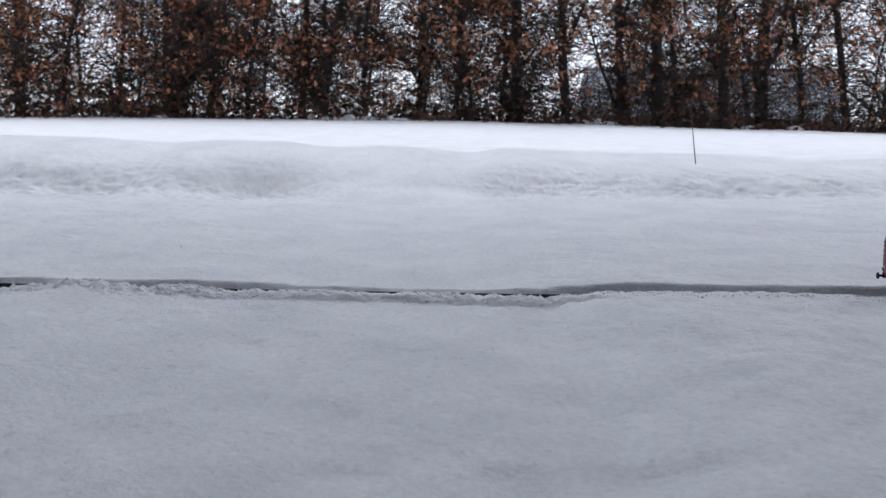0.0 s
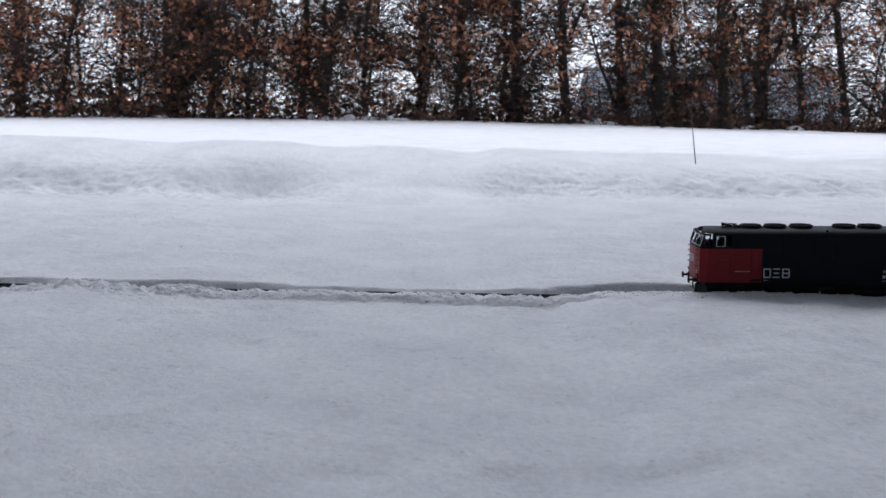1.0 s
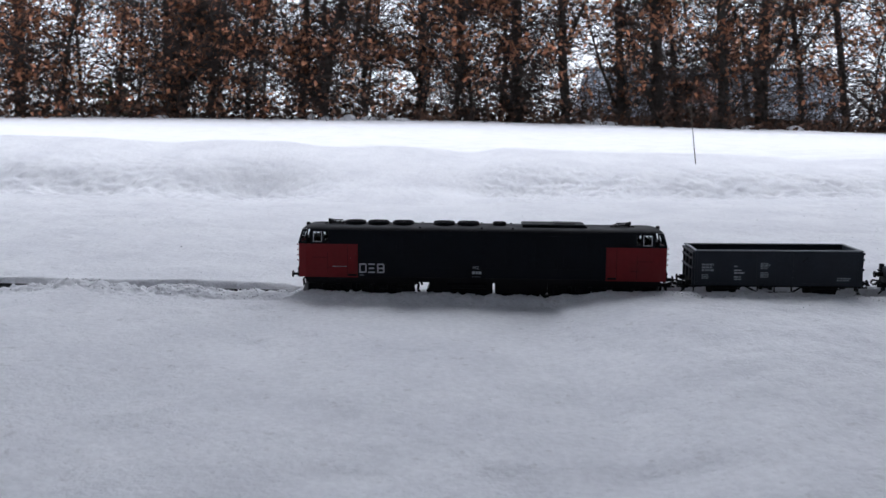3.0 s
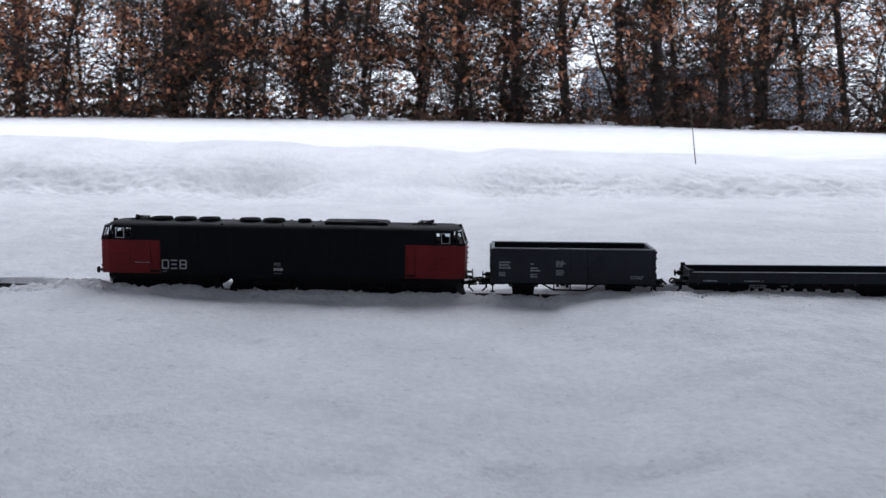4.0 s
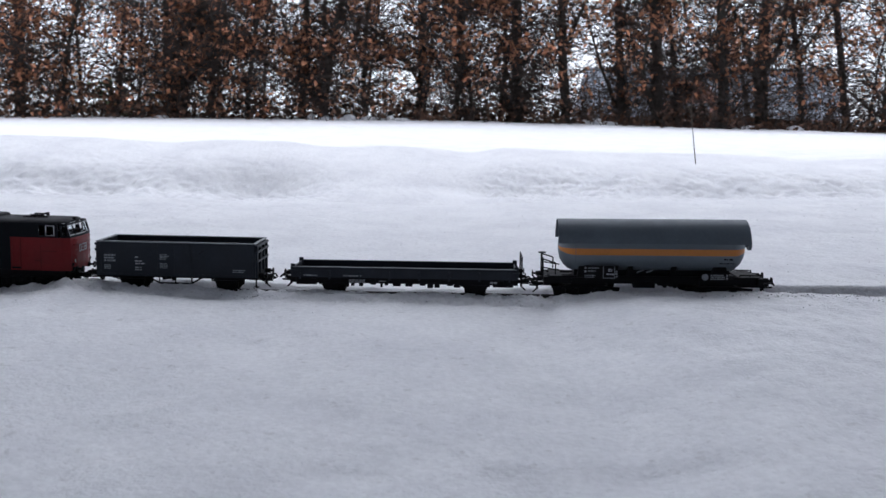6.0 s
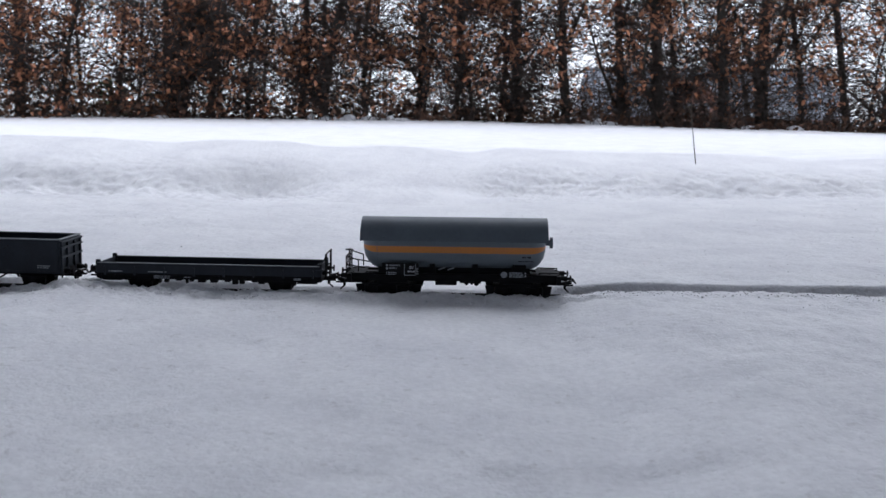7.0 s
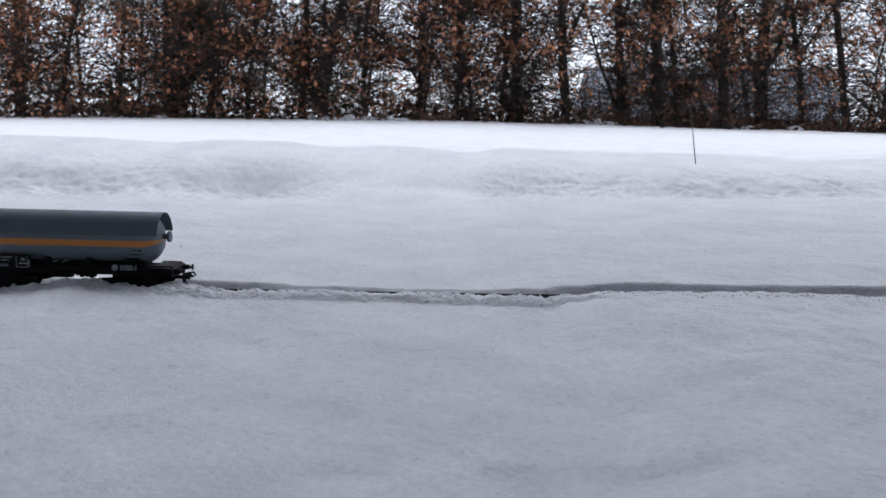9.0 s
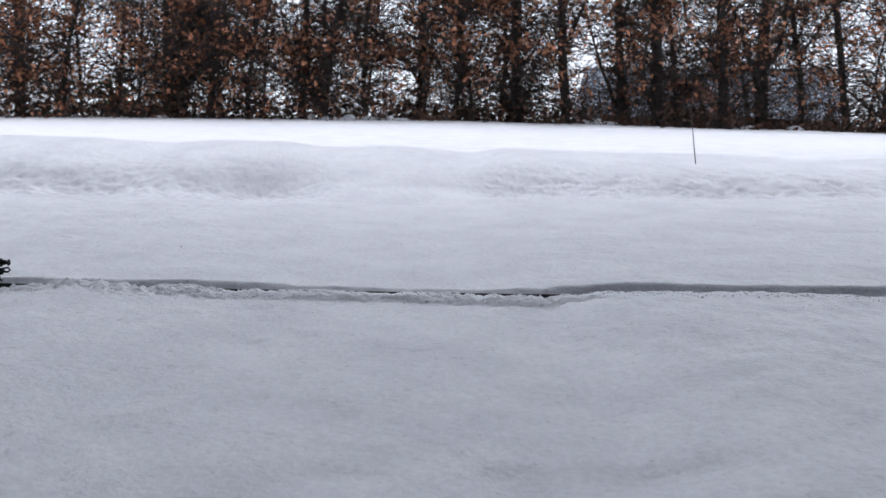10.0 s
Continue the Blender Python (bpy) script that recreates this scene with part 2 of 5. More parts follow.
def ground_height(x, y):
    q = y - line_y(x)
    base = line_z(x)
    crest = glide(x, [-0.5, -0.291, -0.265, -0.235, -0.218, -0.179, -0.123, 0.0, 0.043, 0.068, 0.08, 0.115, 0.14, 0.187, 0.28, 0.6],
                  [-0.003, -0.0019, 0.0006, 0.0043, 0.0024, 0.0019, 0.0003, 0.0005, -0.0004, -0.0011, 0.001, 0.003, 0.0038, 0.0037, 0.002, 0.001])
    rear = glide(x, [-0.5, -0.311, -0.231, -0.192, -0.144, -0.092, -0.033, 0.007, 0.065, 0.09, 0.13, 0.237, 0.6],
                 [-0.001, -0.0011, -0.0022, -0.0007, -0.0019, -0.0035, -0.004, -0.0034, -0.0017, 0.0003, 0.0018, 0.0018, 0.0012])
    step = 0.0038 * ease(x, -0.25, -0.13) * (1 - ease(x, 0.06, 0.13))
    crumble = ripple(x, y, 0.009) * 0.0020 + ripple(y, x, 0.003) * 0.0019 + ripple(x, y, 0.0017) * 0.0012 + ripple(x, y, 0.022) * 0.0022
    soft = ripple(x, y, 0.07) * 0.0024 + ripple(x, y, 0.03) * 0.0015 + ripple(y, x, 0.013) * 0.0014 + ripple(y + 3, x, 0.005) * 0.0003
    soft = soft + 0.0016 * np.exp(-((x + 0.0155) / 0.007) ** 2 - ((y - 0.446) / 0.006) ** 2) + 0.0014 * np.exp(-((x - 0.114) / 0.004) ** 2 - ((y - 0.545) / 0.003) ** 2)
    # from the viewer towards the track
    lip = -0.0155 + ripple(x, y * 0, 0.02) * 0.004 * (1 - 0.6 * ease(x, 0.06, 0.13))
    front = crest - step * (1 - ease(q, -0.034 + ripple(x, y * 0, 0.05) * 0.012, -0.024)) - 0.002 * ease(-q, 0.05, 0.3)
    near_lip = np.exp(-((q + 0.02) / (0.014 + 0.012 * ease(-x, 0.12, 0.2))) ** 2)
    crumble = crumble * (1 + 0.5 * ease(-x, 0.12, 0.2)) * (1 - 0.6 * ease(x, 0.06, 0.13))
    z = front + crumble * near_lip + soft * (1 - near_lip)
    # the cleared groove
    bed = -0.0073 + ripple(x, y, 0.008) * 0.0022 + ripple(x, y, 0.003) * 0.001
    z = z + (bed - z) * ease(q, lip, lip + 0.004)
    # its far wall and the level snow behind it
    wall = 0.0145 + ripple(x, y * 0, 0.03) * 0.004
    level = rear + 0.0045 * ease(q, 0.03, 0.5) + soft * 0.7
    z = z + (level - z) * ease(q, wall, wall + 0.0085)
    # ledge, dip and the drifted bank
    ledge = 1.2 + ripple(x, y * 0, 0.25) * 0.015
    dip = -0.026 + 0.014 * ease(x, -0.25, 0.1)
    z = z + (dip - z) * ease(y, ledge, ledge + 0.06)
    top = glide(x, [-1.6, -0.9, -0.70, -0.55, -0.45, -0.325, -0.222, -0.1, -0.03, 0.053, 0.133, 0.248, 0.36, 0.53, 0.63, 0.74, 0.9, 1.6],
                [0.068, 0.0688, 0.067, 0.0608, 0.0695, 0.0698, 0.061, 0.0656, 0.062, 0.0536, 0.0641, 0.0582, 0.0528, 0.0486, 0.0432, 0.0345, 0.0366, 0.036])
    foot = 1.27 + ripple(x, y * 0, 0.3) * 0.025
    climb = np.clip((y - foot) / (1.8 - foot), 0, 1)
    patch = 0.2 + 0.8 * np.clip(ease(-x, 0.12, 0.30) + ease(x, 0.02, 0.12), 0, 1)
    rough = np.exp(-((climb - 0.36) / 0.26) ** 2) * patch
    lumps = (ripple(x, y, 0.06) * 0.006 + ripple(y * 0.9, x, 0.021) * 0.0050 + ripple(x, y * 0.8, 0.0105) * 0.0052 + ripple(y * 0.8 + 5, x, 0.0062) * 0.0034) * rough
    hollow = 0.0 * x
    for hx, hy, depth, wide in ((-0.33, 1.50, 0.034, 0.13), (-0.29, 1.54, 0.014, 0.07), (-0.60, 1.47, 0.026, 0.14), (-0.86, 1.46, 0.030, 0.16), (0.13, 1.48, 0.030, 0.13), (0.45, 1.46, 0.026, 0.14), (0.72, 1.47, 0.020, 0.14), (1.0, 1.46, 0.02, 0.15)):
        hollow = hollow - depth * np.exp(-((x - hx) / wide) ** 2 - ((y - hy) / 0.08) ** 2)
    z = z + (top - dip) * (0.1 * ease(climb, 0, 1) + 0.9 * climb ** 1.05) + lumps + hollow
    # the lawn up to the hedge, and the fields beyond
    far = glide(x, [-6.0, -3.0, -1.8, 0.0, 0.82, 2.0, 3.0, 8.0], [0.12, 0.131, 0.137, 0.134, 0.12, 0.097, 0.077, 0.05])
    lawn = 0.018 + (far - 0.018) * np.clip((y - 2.0) / 4.0, 0, 1.1) + ripple(x, y, 0.7) * 0.018 * (1 - ease(y, 4.0, 5.5)) + ripple(x, y, 0.2) * 0.004
    z = z + (lawn - z) * ease(y, 1.795, 1.98)
    z = z + (-1.5 - z) * ease(y, 8.0, 45.0)
    near = 1 - ease(np.hypot(x, y - 0.5), 2.0, 3.0)
    return z + base * near


def spaced(*runs):
    out = []
    for a, b, n in runs:
        out.extend(np.linspace(a, b, n, endpoint=False))
    return np.array(out)


def far_lines(a, b, n):
    return a * (b / a) ** (np.arange(1, n + 1) / n)


def build_ground():
    side = np.concatenate([spaced((0.0, 0.36, 280), (0.36, 1.1, 170), (1.1, 5.0, 60)), [5.0], far_lines(5.0, 3000.0, 24)])
    xs = np.concatenate([-side[:0:-1], side])
    ys = np.concatenate([-far_lines(1.0, 3000.0, 20)[::-1], spaced((-1.0, 0.1, 30), (0.1, 0.5, 100), (0.5, 0.63, 150), (0.63, 1.2, 130), (1.2, 1.9, 200), (1.9, 8.0, 80)), [8.0], far_lines(8.0, 3000.0, 24)])
    gx, gy = np.meshgrid(xs, ys)
    gz = ground_height(gx, gy)
    nx, ny = len(xs), len(ys)
    me = bpy.data.meshes.new("ground")
    me.vertices.add(nx * ny)
    me.vertices.foreach_set("co", np.stack([gx, gy, gz], -1).astype(np.float32).ravel())
    i = (np.arange(ny - 1)[:, None] * nx + np.arange(nx - 1)[None, :]).ravel()
    quads = np.stack([i, i + 1, i + 1 + nx, i + nx], -1).ravel()
    me.loops.add(len(quads))
    me.loops.foreach_set("vertex_index", quads.astype(np.int32))
    me.polygons.add(len(i))
    me.polygons.foreach_set("loop_start", (np.arange(len(i)) * 4).astype(np.int32))
    me.polygons.foreach_set("loop_total", np.full(len(i), 4, np.int32))
    me.update(calc_edges=True)
    me.validate()
    me.materials.append(SNOW)
    me.shade_smooth()
    tagged(new("ground", me), "grainy white snow over a garden lawn, with a cleared groove and a drifted bank", "snow", kind="structure")


build_ground()


# ---- the hedge of young beech trees with dry brown leaves ----
def tube(verts, faces, pts, radii, n=5):
    base = len(verts)
    for k, p in enumerate(pts):
        d = (pts[min(k + 1, len(pts) - 1)] - pts[max(k - 1, 0)])
        d = d.normalized() if d.length > 1e-9 else Vector((0, 0, 1))
        s = d.cross(Vector((0.3, 1, 0.1))).normalized()
        c = d.cross(s)
        for a in range(n):
            ang = 2 * math.pi * a / n
            verts.append(p + (s * math.cos(ang) + c * math.sin(ang)) * radii[k])
    for k in range(len(pts) - 1):
        for a in range(n):
            b = (a + 1) % n
            faces.append((base + k * n + a, base + k * n + b, base + (k + 1) * n + b, base + (k + 1) * n + a))
    faces.append(tuple(base + (len(pts) - 1) * n + a for a in range(n)))


def leaf(verts, faces, at, along, size, rng):
    """A curled dry leaf of four faces, folded at its midrib."""
    along = along.normalized()
    side = along.cross(Vector((rng.uniform(-1, 1), rng.uniform(-1, 1), rng.uniform(-1, 1))))
    side = side.normalized() if side.length > 1e-6 else Vector((1, 0, 0))
    up = side.cross(along)
    w = size * rng.uniform(0.26, 0.36)
    lift = size * rng.uniform(0.08, 0.2)
    i = len(verts)
    verts.extend([at, at + along * size * 0.5 - up * lift * 0.4, at + along * size - up * lift * rng.uniform(0, 2),
                  at + along * size * 0.45 + side * w + up * lift, at + along * size * 0.45 - side * w + up * lift])
    faces.extend([(i, i + 1, i + 3), (i + 1, i + 2, i + 3), (i, i + 4, i + 1), (i + 1, i + 4, i + 2)])


def bent(start, heading, length, steps, wobble, rng, rise=0.0):
    pts, d = [start.copy()], heading.normalized()
    for _ in range(steps):
        d = (d + Vector((rng.gauss(0, wobble), rng.gauss(0, wobble), rng.gauss(0, wobble) + rise))).normalized()
        pts.append(pts[-1] + d * (length / steps))
    return pts


def beech(x, y, thick, height, seed, leafy, low_leaf, label, dense=1.0):
    rng = random.Random(seed)
    ground = float(ground_height(np.array([x]), np.array([y]))[0])
    thing = new("beech_tree")
    thing.location = (x, y, ground)
    tv, tf, bv, bf, lv, lf = [], [], [], [], [], []
    trunk = bent(Vector((0, 0, -0.06)), Vector((rng.gauss(0, 0.05), rng.gauss(0, 0.05), 1)), height, 14, 0.05, rng, 0.05)
    radii = [thick * (1.25 if k == 0 else 1 - 0.55 * k / 14) * rng.uniform(0.92, 1.1) for k in range(15)]
    tube(tv, tf, trunk, radii, 9)
    # limbs that rise beside the trunk
    limbs = []
    for _ in range(rng.choice((1, 2, 2, 3))):
        k = rng.randint(1, 7)
        limb = bent(trunk[k], Vector((rng.choice((-1, 1)) * rng.uniform(0.5, 1.0), rng.uniform(-0.5, 0.5), rng.uniform(0.5, 1.2))), rng.uniform(0.5, 1.1), 8, 0.12, rng, 0.08)
        r0 = radii[k] * rng.uniform(0.35, 0.6)
        tube(tv, tf, limb, [r0 * (1 - 0.75 * j / 8) for j in range(9)], 6)
        limbs.append(limb)
    stems = [trunk] + limbs
    # side twigs, each with finer ones, and leaves along them
    for _ in range(int(225 * height * dense)):
        stem = rng.choice(stems[:1] * 3 + stems)
        j = 0.3 + (len(stem) - 1.31) * rng.random() ** 1.35
        p = stem[int(j)].lerp(stem[int(j) + 1], j - int(j))
        if p.z < 0.03:
            continue
        d = Vector((rng.gauss(0, 1), rng.gauss(-0.2, 0.7), rng.uniform(-0.3, 0.8)))
        n = 5
        length = rng.uniform(0.14, 0.52)
        tw = bent(p, d, length, n, 0.22, rng, 0.02)
        r0 = rng.uniform(0.0018, 0.0045)
        tube(bv, bf, tw, [r0 * (1 - 0.7 * k / n) for k in range(n + 1)], 3)
        ends = [tw]
        for _ in range(rng.randint(3, 5)):
            k = rng.randint(1, n)
            t2 = bent(tw[k], Vector((rng.gauss(0, 1), rng.gauss(0, 0.7), rng.uniform(-0.5, 0.8))), rng.uniform(0.06, 0.2), 3, 0.28, rng)
            tube(bv, bf, t2, [0.0017 * (1 - 0.5 * i / 4) for i in range(4)], 3)
            ends.append(t2)
        clump = rng.random()
        for t2 in ends:
            for q in t2[1:]:
                share = low_leaf + (leafy - low_leaf) * min(max((q.z - 0.12) / 0.5, 0), 1)
                thick_at = 0.5 + 1.4 * noise.noise(Vector(((q.x + x) * 4.5, 0.0, q.z * 5.5)))
                if rng.random() < share * (1.3 if clump < 0.45 else 0.35) * max(thick_at, 0.15) * 0.85:
                    leaf(lv, lf, q, Vector((rng.gauss(0, 1), rng.gauss(0, 1), rng.gauss(-0.5, 0.7))), rng.uniform(0.024, 0.049), rng)
    for name, v, f, mat, smooth in (("trunk", tv, tf, BARK, True), ("branchwork", bv, bf, TWIG, False), ("crown", lv, lf, LEAF, False)):
        ob = new(name, mesh_from(name, v, f, mat, smooth))
        ob.parent = thing
        if name != "trunk":
            ob["kind"] = "stuff"
    tagged(thing, label, "tree", "beech trees of the hedge")
    return thing


def undergrowth(seed):
    """Low dark shoots and fallen leaves along the foot of the hedge."""
    rng = random.Random(seed)
    v, f = [], []
    for _ in range(5200):
        x, y = rng.uniform(-4.2, 4.2), 6.0 + rng.gauss(0.05, 0.16)
        lump = 0.5 + 0.5 * math.sin(x * 3.1) * math.sin(x * 1.3 + 1)
        z = float(HEDGE_FOOT(x)) + abs(rng.gauss(0, 0.03 + 0.045 * lump + (0.05 if x < -0.2 else 0.0))) - 0.01
        leaf(v, f, Vector((x, y, z)), Vector((rng.gauss(0, 1), rng.gauss(0, 1), rng.gauss(0.1, 0.6))), rng.uniform(0.025, 0.06), rng)
    ob = new("leaf_litter", mesh_from("leaf_litter", v, f, LITTER))
    tagged(ob, "dark fallen leaves and shoots along the foot of the hedge", "undergrowth", kind="stuff")
    v, f = [], []
    for _ in range(1700):
        p = Vector((rng.uniform(-4.2, 4.2), 6.0 + rng.gauss(0.02, 0.14), 0))
        p.z = float(HEDGE_FOOT(p.x)) - 0.01
        sh = bent(p, Vector((rng.gauss(0, 0.5), rng.gauss(0, 0.3), 1)), rng.uniform(0.06, 0.4), 4, 0.25, rng)
        tube(v, f, sh, [0.0028 * (1 - 0.6 * k / 4) for k in range(5)], 4)
    ob = new("shoots", mesh_from("shoots", v, f, TWIG))
    tagged(ob, "thin bare brown shoots growing at the hedge foot", "undergrowth", kind="stuff")


def HEDGE_FOOT(x):
    return ground_height(np.array([x]), np.array([6.0]))[0]


def build_hedge():
    rng = random.Random(11)
    # place along the hedge and trunk thickness
    stems = [(-2.93, 0.050), (-2.55, 0.022), (-2.2, 0.02), (-1.84, 0.032), (-1.76, 0.036), (-1.58, 0.030), (-1.30, 0.020), (-0.97, 0.036), (-0.81, 0.040), (-0.53, 0.022), (-0.18, 0.042), (0.07, 0.030), (0.2, 0.02),
             (0.375, 0.028), (0.50, 0.046), (0.80, 0.046), (1.20, 0.044), (1.42, 0.058), (1.56, 0.025), (1.84, 0.052), (2.15, 0.066), (2.43, 0.03), (2.74, 0.036), (2.97, 0.03)]
    x = -3.25
    while x > -4.3:
        stems.append((x, rng.uniform(0.025, 0.045)))
        x -= rng.uniform(0.25, 0.4)
    x = 3.25
    while x < 4.3:
        stems.append((x, rng.uniform(0.025, 0.045)))
        x += rng.uniform(0.25, 0.4)
    for i, (x, r) in enumerate(stems):
        leafy = 0.50 if x < 0.6 else 0.40
        low = 0.40 if x < -0.9 else (0.26 if x < 0.1 else 0.07)
        name = "sturdy dark beech trunk with bare twigs and dry brown leaves" if r > 0.04 else "slender beech stem with bare twigs and dry brown leaves"
        beech(x, 6.0 + rng.gauss(0.03, 0.07), r * 0.72, rng.uniform(1.75, 2.05), 100 + i, leafy, low, name)
    # a thinner second row behind
    x = -3.3
    k = 0
    while x < 3.6:
        beech(x, 6.38 + rng.gauss(0, 0.05), rng.uniform(0.010, 0.016), rng.uniform(1.5, 1.8), 300 + k, 0.16 if x < 0.5 else 0.1, 0.25 if x < -0.2 else 0.05, "thin beech stem behind the hedge with dry brown leaves", 0.5)
        x += rng.uniform(0.28, 0.42) if x < 0.2 else rng.uniform(0.7, 1.1)
        k += 1
    undergrowth(5)


build_hedge()


# ---- track ----
def build_track():
    thing = new("model_track")
    n = 160
    xs = np.linspace(-1.5, 1.5, n)
    for offset in (-0.00825, 0.00825):
        v, f = [], []
        for x in xs:
            slope = (line_y(x + 1e-4) - line_y(x - 1e-4)) / 2e-4
            nx, ny = -slope / math.hypot(1, slope), 1 / math.hypot(1, slope)
            z = float(line_z(x)) + RAIL_DROP
            for w, h in ((-0.0012, -0.0026), (-0.0012, -0.0021), (-0.0004, -0.0017), (-0.0004, -0.0008), (-0.0006, -0.0005), (-0.0006, 0.0), (0.0006, 0.0), (0.0006, -0.0005), (0.0004, -0.0008), (0.0004, -0.0017), (0.0012, -0.0021), (0.0012, -0.0026)):
                v.append((x + nx * (offset + w), float(line_y(x)) + ny * (offset + w), z + h))
        for i in range(n - 1):
            for k in range(12):
                j = (k + 1) % 12
                f.append((i * 12 + k, i * 12 + j, (i + 1) * 12 + j, (i + 1) * 12 + k))
        part_ob = new("rail", mesh_from("rail", v, f, STEEL))
        part_ob.parent = thing
    bm = box(fresh(), -0.0013, 0.0013, -0.015, 0.015, -0.0046, -0.0027, 0.0003)
    first = part("sleeper", bm, SLEEPER, thing)
    x = -1.49
    k = 0
    while x < 1.49:
        ob = first if k == 0 else new("sleeper", first.data)
        ob.parent = thing
        slope = float((line_y(x + 1e-4) - line_y(x - 1e-4)) / 2e-4)
        ob.matrix_basis = pose(x, float(line_y(x)), float(line_z(x)) + RAIL_DROP, 0, 0, math.degrees(math.atan(slope)))
        x += 0.0103
        k += 1
    tagged(thing, "dark model railway track half buried in snow", "track")


build_track()

# the arc length along the line
LX = np.linspace(-1.6, 1.6, 3201)
LS = np.concatenate([[0], np.cumsum(np.hypot(np.diff(LX), np.diff(line_y(LX))))])
LS = LS - np.interp(0.0, LX, LS)


def travel(t):
    return 0.41339 - 0.12973 * t + 0.00015 * (t - 5) ** 2 + 0.00003 * (t - 5) ** 3 - 0.0022 * max(0.0, 1 - t)


def on_line(s, half):
    xa, xb = np.interp(s - half, LS, LX), np.interp(s + half, LS, LX)
    ya, yb = float(line_y(xa)), float(line_y(xb))
    za, zb = float(line_z(xa)), float(line_z(xb))
    c = Vector(((xa + xb) / 2, (ya + yb) / 2, (za + zb) / 2 + RAIL_DROP))
    return pose(*c, 0, -math.degrees(math.atan2(zb - za, xb - xa)), math.degrees(math.atan2(yb - ya, xb - xa)))


# ---- rolling stock: x along the train, -y towards the viewer, z = 0 at rail top ----
def slab(bm, corners, thick):
    """A plate through four corners, with thickness."""
    c = [Vector(p) for p in corners]
    n = (c[1] - c[0]).cross(c[3] - c[0]).normalized() * thick / 2
    a = [bm.verts.new(p - n) for p in c]
    b = [bm.verts.new(p + n) for p in c]
    bm.faces.new(a), bm.faces.new(b[::-1])
    for i in range(4):
        j = (i + 1) % 4
        bm.faces.new((a[i], b[i], b[j], a[j]))
    return bm


def disc(bm, x, y, z, r, t, n=14, axis="y"):
    d = {"x": (t / 2, 0, 0), "y": (0, t / 2, 0), "z": (0, 0, t / 2)}[axis]
    return rod(bm, (x - d[0], y - d[1], z - d[2]), (x + d[0], y + d[1], z + d[2]), r, n)


WHEELS = []


def wheelset(parent, x, radius, z=None):
    bm = fresh()
    rod(bm, (0, -0.0095, 0), (0, 0.0095, 0), 0.0011, 8)
    for s in (-1, 1):
        disc(bm, 0, s * 0.0086, 0, radius, 0.0026, 22)
        disc(bm, 0, s * 0.0070, 0, radius + 0.0010, 0.0008, 22)
        disc(bm, 0, s * 0.0101, 0, radius * 0.30, 0.0010, 10)
        for k in range(6):
            a = k * math.pi / 3
            disc(bm, math.cos(a) * radius * 0.62, s * 0.00995, math.sin(a) * radius * 0.62, radius * 0.13, 0.0005, 6)
    ob = part("wheelset", bm, WHEEL_STEEL, parent, "dark metal wheelset")
    ob.location = (x, 0, radius if z is None else z)
    WHEELS.append((ob, radius))
    return ob


def buffer_pair(parent, x_beam, x_head, z):
    s = 1 if x_head > x_beam else -1
    for y in (-0.0100, 0.0100):
        bm = fresh()
        rod(bm, (x_beam, y, z), (x_beam + (x_head - x_beam) * 0.62, y, z), 0.0017, 10)
        rod(bm, (x_beam + (x_head - x_beam) * 0.5, y, z), (x_head - s * 0.0006, y, z), 0.0008, 8)
        rod(bm, (x_head - s * 0.0007, y, z), (x_head, y, z), 0.0023, 14, 0.0020)
        part("buffer", bm, FRAME_BLACK, parent)


def coupling(parent, x0, x1, z):
    """A model loop coupling: shank, hook, loop and drop pin."""
    s = 1 if x1 > x0 else -1
    bm = fresh()
    box(bm, min(x0, x1 - s * 0.004), max(x0, x1 - s * 0.004), -0.0016, 0.0016, z - 0.0012, z + 0.0010)
    box(bm, x1 - s * 0.0075, x1 - s * 0.0062, -0.0022, 0.0022, z - 0.0036, z + 0.0012)
    box(bm, x1 - s * 0.004, x1 - s * 0.0028, -0.0010, 0.0010, z - 0.0003, z + 0.0022)
    a, b, c = x1 - s * 0.007, x1 - s * 0.0016, x1
    for y in (-0.0040, 0.0040):
        rod(bm, (a, y, z + 0.0016), (b, y, z + 0.0026), 0.0006, 6)
        rod(bm, (b, y, z + 0.0026), (c, y * 0.75, z + 0.0008), 0.0006, 6)
        rod(bm, (a, y, z - 0.0008), (a, y, z + 0.0016), 0.0006, 6)
        rod(bm, (a, y, z - 0.0006), (b, y, z - 0.0004), 0.0006, 6)
    rod(bm, (c, -0.003, z + 0.0008), (c, 0.003, z + 0.0008), 0.00045, 6)
    rod(bm, (x1 - s * 0.0068, 0, z - 0.0034), (x1 - s * 0.0040, 0, z - 0.0060), 0.0005, 6)
    part("coupling", bm, FRAME_BLACK, parent)


def bars(parent, name, x0, x1, z0, z1, rows, y, mat, seed, gap=0.35, ragged=0.35):
    """Unreadable lettering as plain bars on a side wall."""
    rng = random.Random(seed)
    bm = fresh()
    h = (z1 - z0) / rows
    for k in range(rows):
        z = z1 - h * (k + 1)
        x = x0
        end = x1 - (x1 - x0) * rng.uniform(0, ragged)
        while x < end:
            w = min(rng.uniform(0.0008, 0.0026), end - x)
            box(bm, x, x + w, y - 0.00008, y + 0.00004, z + h * gap / 2, z + h * (1 - gap / 2))
            x += w + 0.0004
    return part(name, bm, mat, parent)


